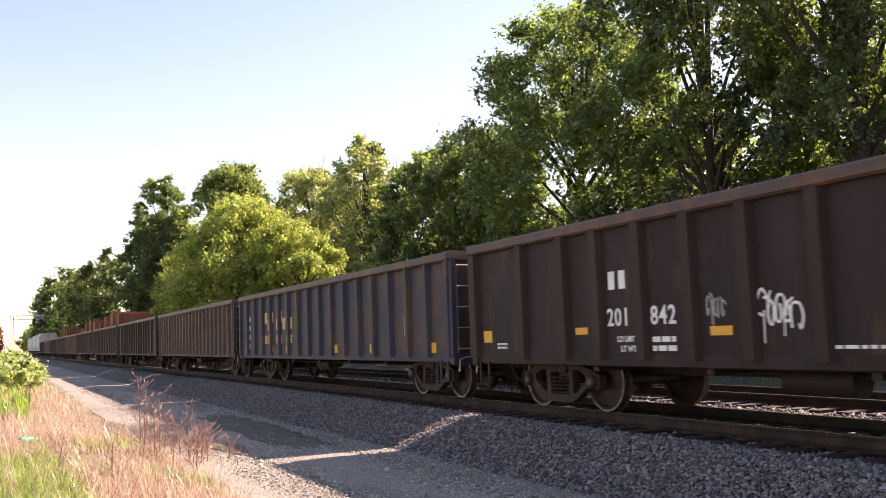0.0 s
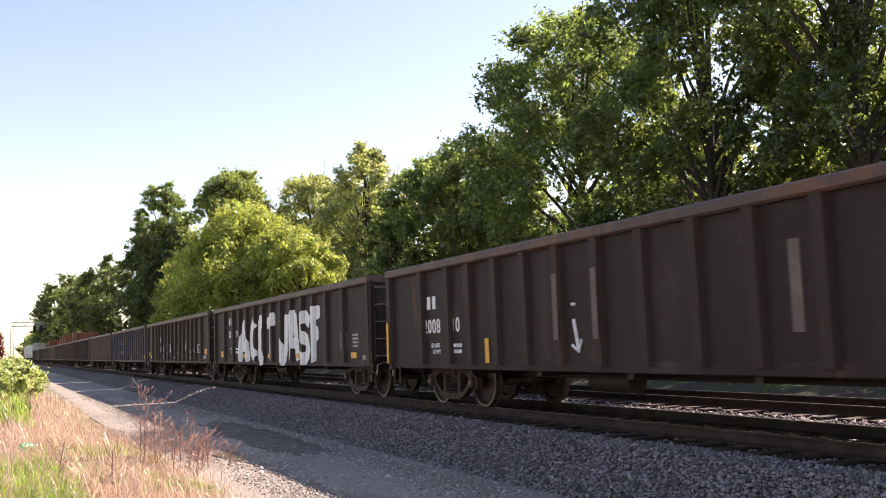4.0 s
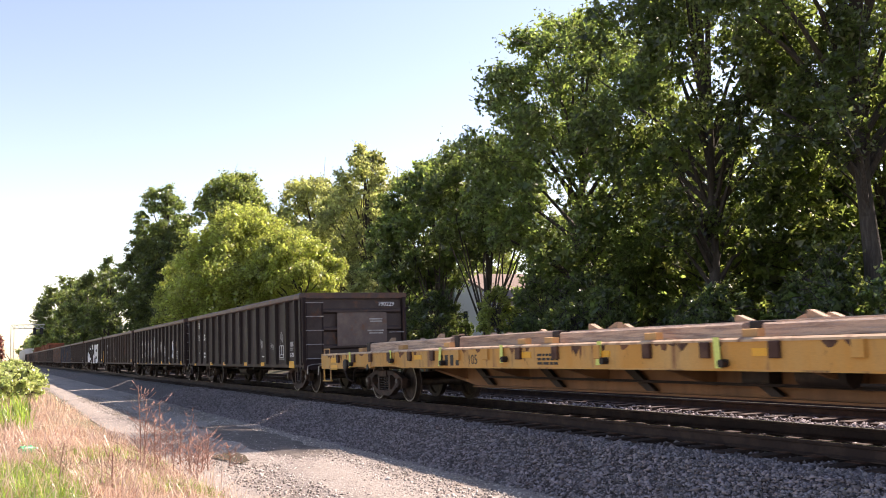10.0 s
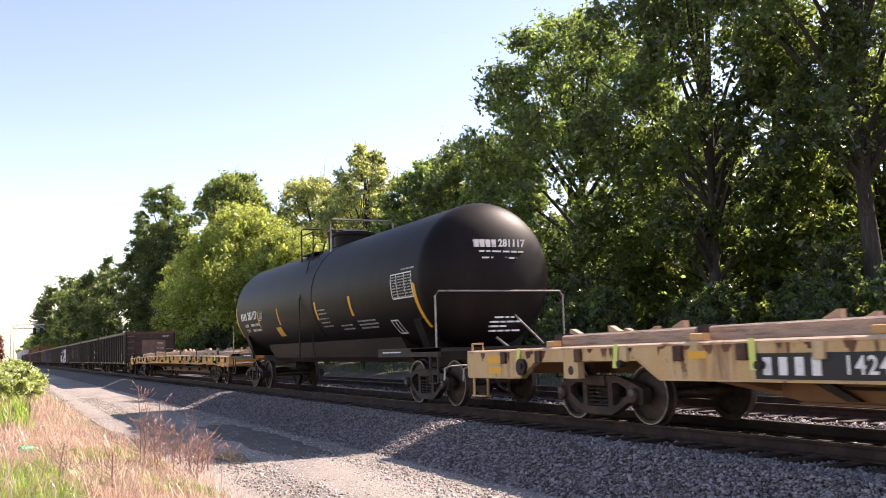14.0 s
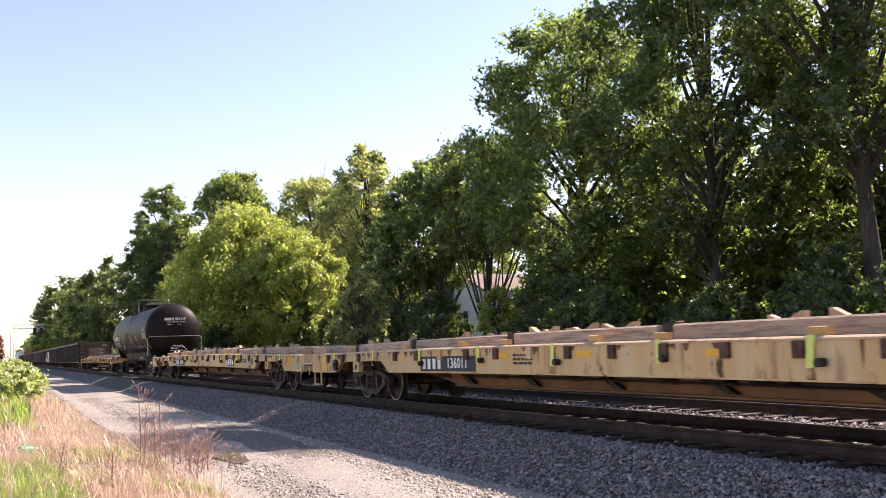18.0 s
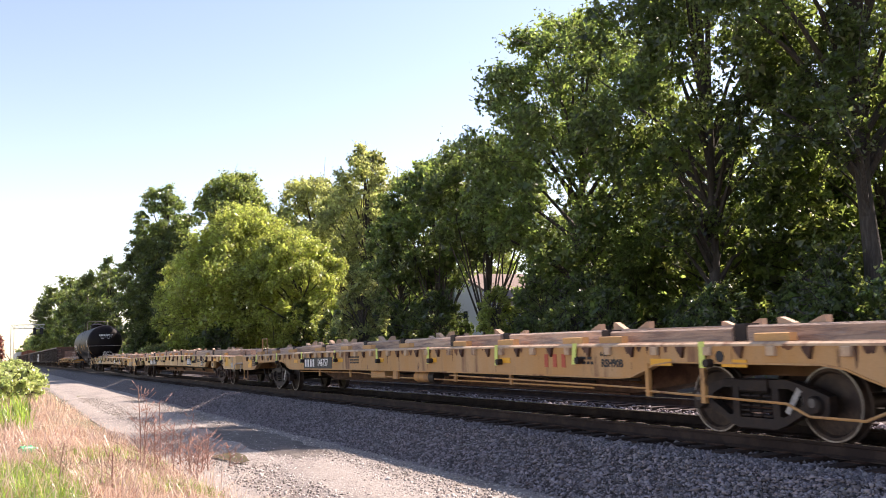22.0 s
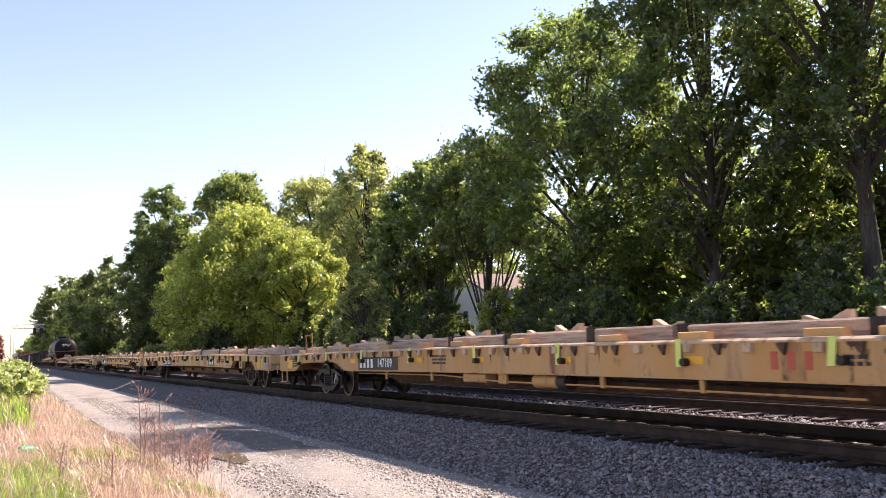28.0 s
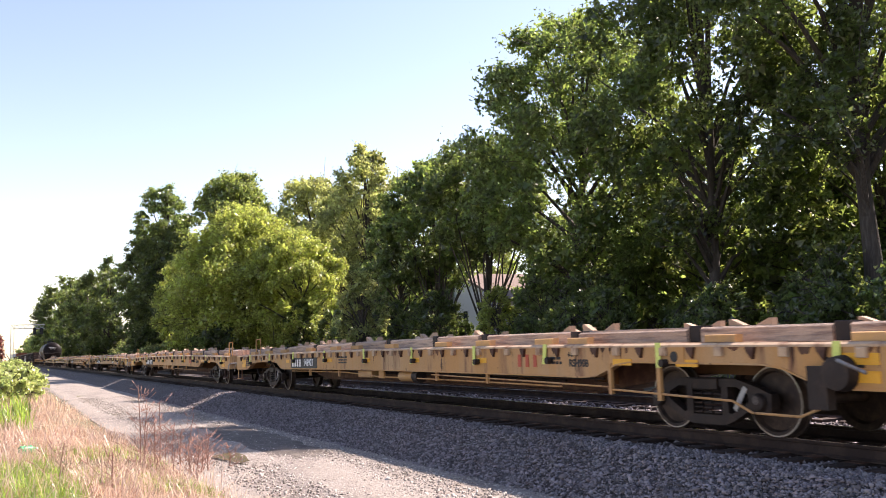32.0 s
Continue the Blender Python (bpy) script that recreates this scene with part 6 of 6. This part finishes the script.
def weed(x, y, h, seed, bare=True):
    """A dry dead weed: a reddish stalk with many side twigs."""
    rs = random.Random(seed)
    w = thing("dead_weed", "dry reddish dead weed stalk at the road edge", "weed", "dead weeds by the road")
    w.location = (x, y, ground_z(x, y) - 0.03)
    m = Mesh().tube([(0, 0, 0), (rs.uniform(-0.03, 0.03), 0, h * 0.5), (rs.uniform(-0.07, 0.07), 0, h)], 0.012, 5, 0.005)
    part("stalk", m, weed_stem, w)
    tw = Mesh()
    for i in range(30 if h > 0.8 else 20):
        z = h * rs.uniform(0.12, 0.98)
        a, ln = rs.uniform(0, 6.28), (h if h > 0.8 else h * 2.0) * rs.uniform(0.08, 0.28) * (1.2 - z / h * 0.6)
        e = (ln * math.cos(a), ln * math.sin(a), z + ln * rs.uniform(0.2, 0.9))
        tw.tube([(0, 0, z), (e[0] * 0.6, e[1] * 0.6, z + (e[2] - z) * 0.4), e], 0.0035, 4, 0.002)
        if rs.random() < 0.7:
            tw.tube([e, (e[0] * 1.3, e[1] * 1.3 + 0.03, e[2] + 0.05)], 0.0065, 4, 0.004)
    tagged(part("twig_growth", tw, weed_stem, w), kind="stuff")
    return w


for i, (x, y, h) in enumerate(((2.75, 14.6, 0.45), (3.0, 15.2, 0.5), (3.25, 15.9, 0.5), (3.1, 14.9, 0.4), (2.9, 16.2, 0.55), (3.4, 16.6, 0.5), (2.5, 15.4, 0.6), (2.05, 14.8, 1.25), (2.75, 14.6, 1.0), (2.2, 14.4, 0.85), (2.35, 14.9, 1.05), (2.5, 14.0, 0.7), (2.3, 13.4, 0.5), (2.6, 13.2, 0.55), (2.7, 13.9, 0.5), (2.1, 13.7, 0.55), (1.2, 10.8, 0.5), (0.7, 11.5, 0.55), (2.15, 15.0, 0.95), (2.6, 15.3, 0.8), (2.95, 14.7, 0.65), (3.2, 15.4, 0.6), (3.5, 15.2, 0.45), (2.0, 14.2, 0.7))):
    weed(x, y, h, i)

bottle = thing("plastic_bottle", "small green plastic bottle lying in dry grass", "bottle")
bottle.matrix_basis = pose(0.48, 15.4, ground_z(0.48, 15.4) + 0.14, 0, 90, 25)
part("body", lathe_z([(-0.13, 0.05), (-0.12, 0.06), (0.05, 0.06), (0.1, 0.03), (0.13, 0.02)], 0, 0, 14), bottle_green, bottle, "", 40)
part("cap", lathe_z([(0.131, 0.022), (0.15, 0.022)], 0, 0, 12), white_paint, bottle)

# ---- house, signal bridge ----
house = thing("house", "small white house with a brown roof behind the trees", "house")
house.location = (43, 74.5, ground_z(43, 74.5) + 0.6)
part("wall", Mesh().prism_x([(-6.5, -1), (6.5, -1), (6.5, 4.2), (0, 6.6), (-6.5, 4.2)], -4, 4), wall_white, house, "white painted gable wall")
for s in (-1, 1):
    part("roof", Mesh().prism_x([(s * 7.2, 3.95), (s * 7.2, 4.15), (0, 6.85), (0, 6.62)], -4.4, 4.4), roof_brown, house)
win = part("window", Mesh().box(-4.05, -4.0, -1.0, 0.0, 2.0, 3.4), wall_white, house)
part("pane", Mesh().box(-4.07, -4.05, -0.9, -0.1, 2.1, 3.3), glass_dark, win)

bridge = thing("signal_bridge", "pale steel lattice cantilever signal bridge over the tracks", "signal bridge")
bridge.location = (0, 205, 0)
x0, x1, zz0, zz1 = 2.9, 9.1, 7.6, 8.4
for z in (zz0, zz1):
    for y in (-0.4, 0.4):
        part("girder_chord", Mesh().box(x0, x1, y - 0.06, y + 0.06, z - 0.06, z + 0.06), galvanised, bridge)
m = Mesh()
for i in range(12):
    xa = x0 + (x1 - x0) * i / 12
    xb = x0 + (x1 - x0) * (i + 1) / 12
    for y in (-0.4, 0.4):
        m.tube([(xa, y, zz0 if i % 2 else zz1), (xb, y, zz1 if i % 2 else zz0)], 0.045, 5)
tagged(part("lattice", m, galvanised, bridge), kind="stuff")
for x in (x0 + 0.2,):
    m = Mesh()
    for dx in (-0.3, 0.3):
        for y in (-0.4, 0.4):
            m.box(x + dx - 0.05, x + dx + 0.05, y - 0.05, y + 0.05, -0.9, zz1)
    for k in range(9):
        m.tube([(x - 0.3, -0.4, k * 0.9 - 0.5), (x + 0.3, -0.4, k * 0.9 + 0.4)], 0.03, 4)
    part("tower", m, galvanised, bridge)
for x in (7.2, 8.5):
    sg = part("signal_head", Mesh().box(x - 0.3, x + 0.3, -0.75, -0.55, 6.4, 7.7, 0.05), panel_black, bridge)
    for k in range(3):
        part("hood", Mesh().lathe_y([(-0.2, 0.12), (0, 0.12)], x, -0.75, 6.65 + 0.4 * k, 10), panel_black, sg)

# damp dirt at the foot of the ballast, with tree shade put into its colour
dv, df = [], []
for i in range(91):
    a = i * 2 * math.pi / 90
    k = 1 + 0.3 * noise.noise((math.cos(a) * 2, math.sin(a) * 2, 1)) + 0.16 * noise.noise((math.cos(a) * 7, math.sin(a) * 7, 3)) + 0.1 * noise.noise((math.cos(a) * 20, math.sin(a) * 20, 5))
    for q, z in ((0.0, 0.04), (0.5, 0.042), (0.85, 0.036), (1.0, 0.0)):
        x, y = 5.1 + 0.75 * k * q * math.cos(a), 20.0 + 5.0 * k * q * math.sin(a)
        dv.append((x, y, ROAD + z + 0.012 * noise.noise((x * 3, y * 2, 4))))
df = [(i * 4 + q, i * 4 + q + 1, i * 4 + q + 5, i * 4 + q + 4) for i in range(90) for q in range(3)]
tagged(new("dirt_patch", Mesh().add(dv, df).data("dirt_patch", mud, 60)), "damp dirt at the foot of the ballast, tree shade put into its colour", "dirt", "", "structure")

# puddle and scraps
pud = Mesh()
ring = [(3.85 + (0.24 + 0.07 * math.sin(3 * a)) * math.cos(a), 16.4 + (1.0 + 0.25 * math.sin(2 * a + 1)) * math.sin(a), ROAD + 0.036) for a in (i * 0.2618 for i in range(24))]
pud.add(ring, [tuple(range(24))])
tagged(new("puddle", pud.data("mud_patch", puddle_mat)), "brown muddy puddle on the gravel road", "mud", "", "structure")


# ---- what moves ----
SPEED = [(0, 9.6), (4, 9.46), (13, 9.46), (14, 9.4), (18.25, 9.12), (24, 8.73), (28, 8.47), (32, 8.43)]
TICKS = np.linspace(0, 32, 3201)
PACE = np.interp(TICKS, [k[0] for k in SPEED], [k[1] for k in SPEED])
GONE = np.concatenate([[0], np.cumsum((PACE[1:] + PACE[:-1]) / 2 * 0.01)])


def gone(t):
    """Metres that the train has rolled by t seconds."""
    return float(np.interp(t, TICKS, GONE))


def motions():
    times = [0.5 * i for i in range(65)]
    spin = [i / 15 for i in range(481)]
    for car, place in CARS:
        walk(car, [(t, pose(XC, place + gone(t), 0)) for t in times])
        for w in car.children:
            if "turns" in w:
                r, at = w["turns"], w.location.copy()
                walk(w, [(t, Matrix.Translation(at) @ Matrix.Rotation(-gone(t) / r, 4, "X")) for t in spin])


motions()
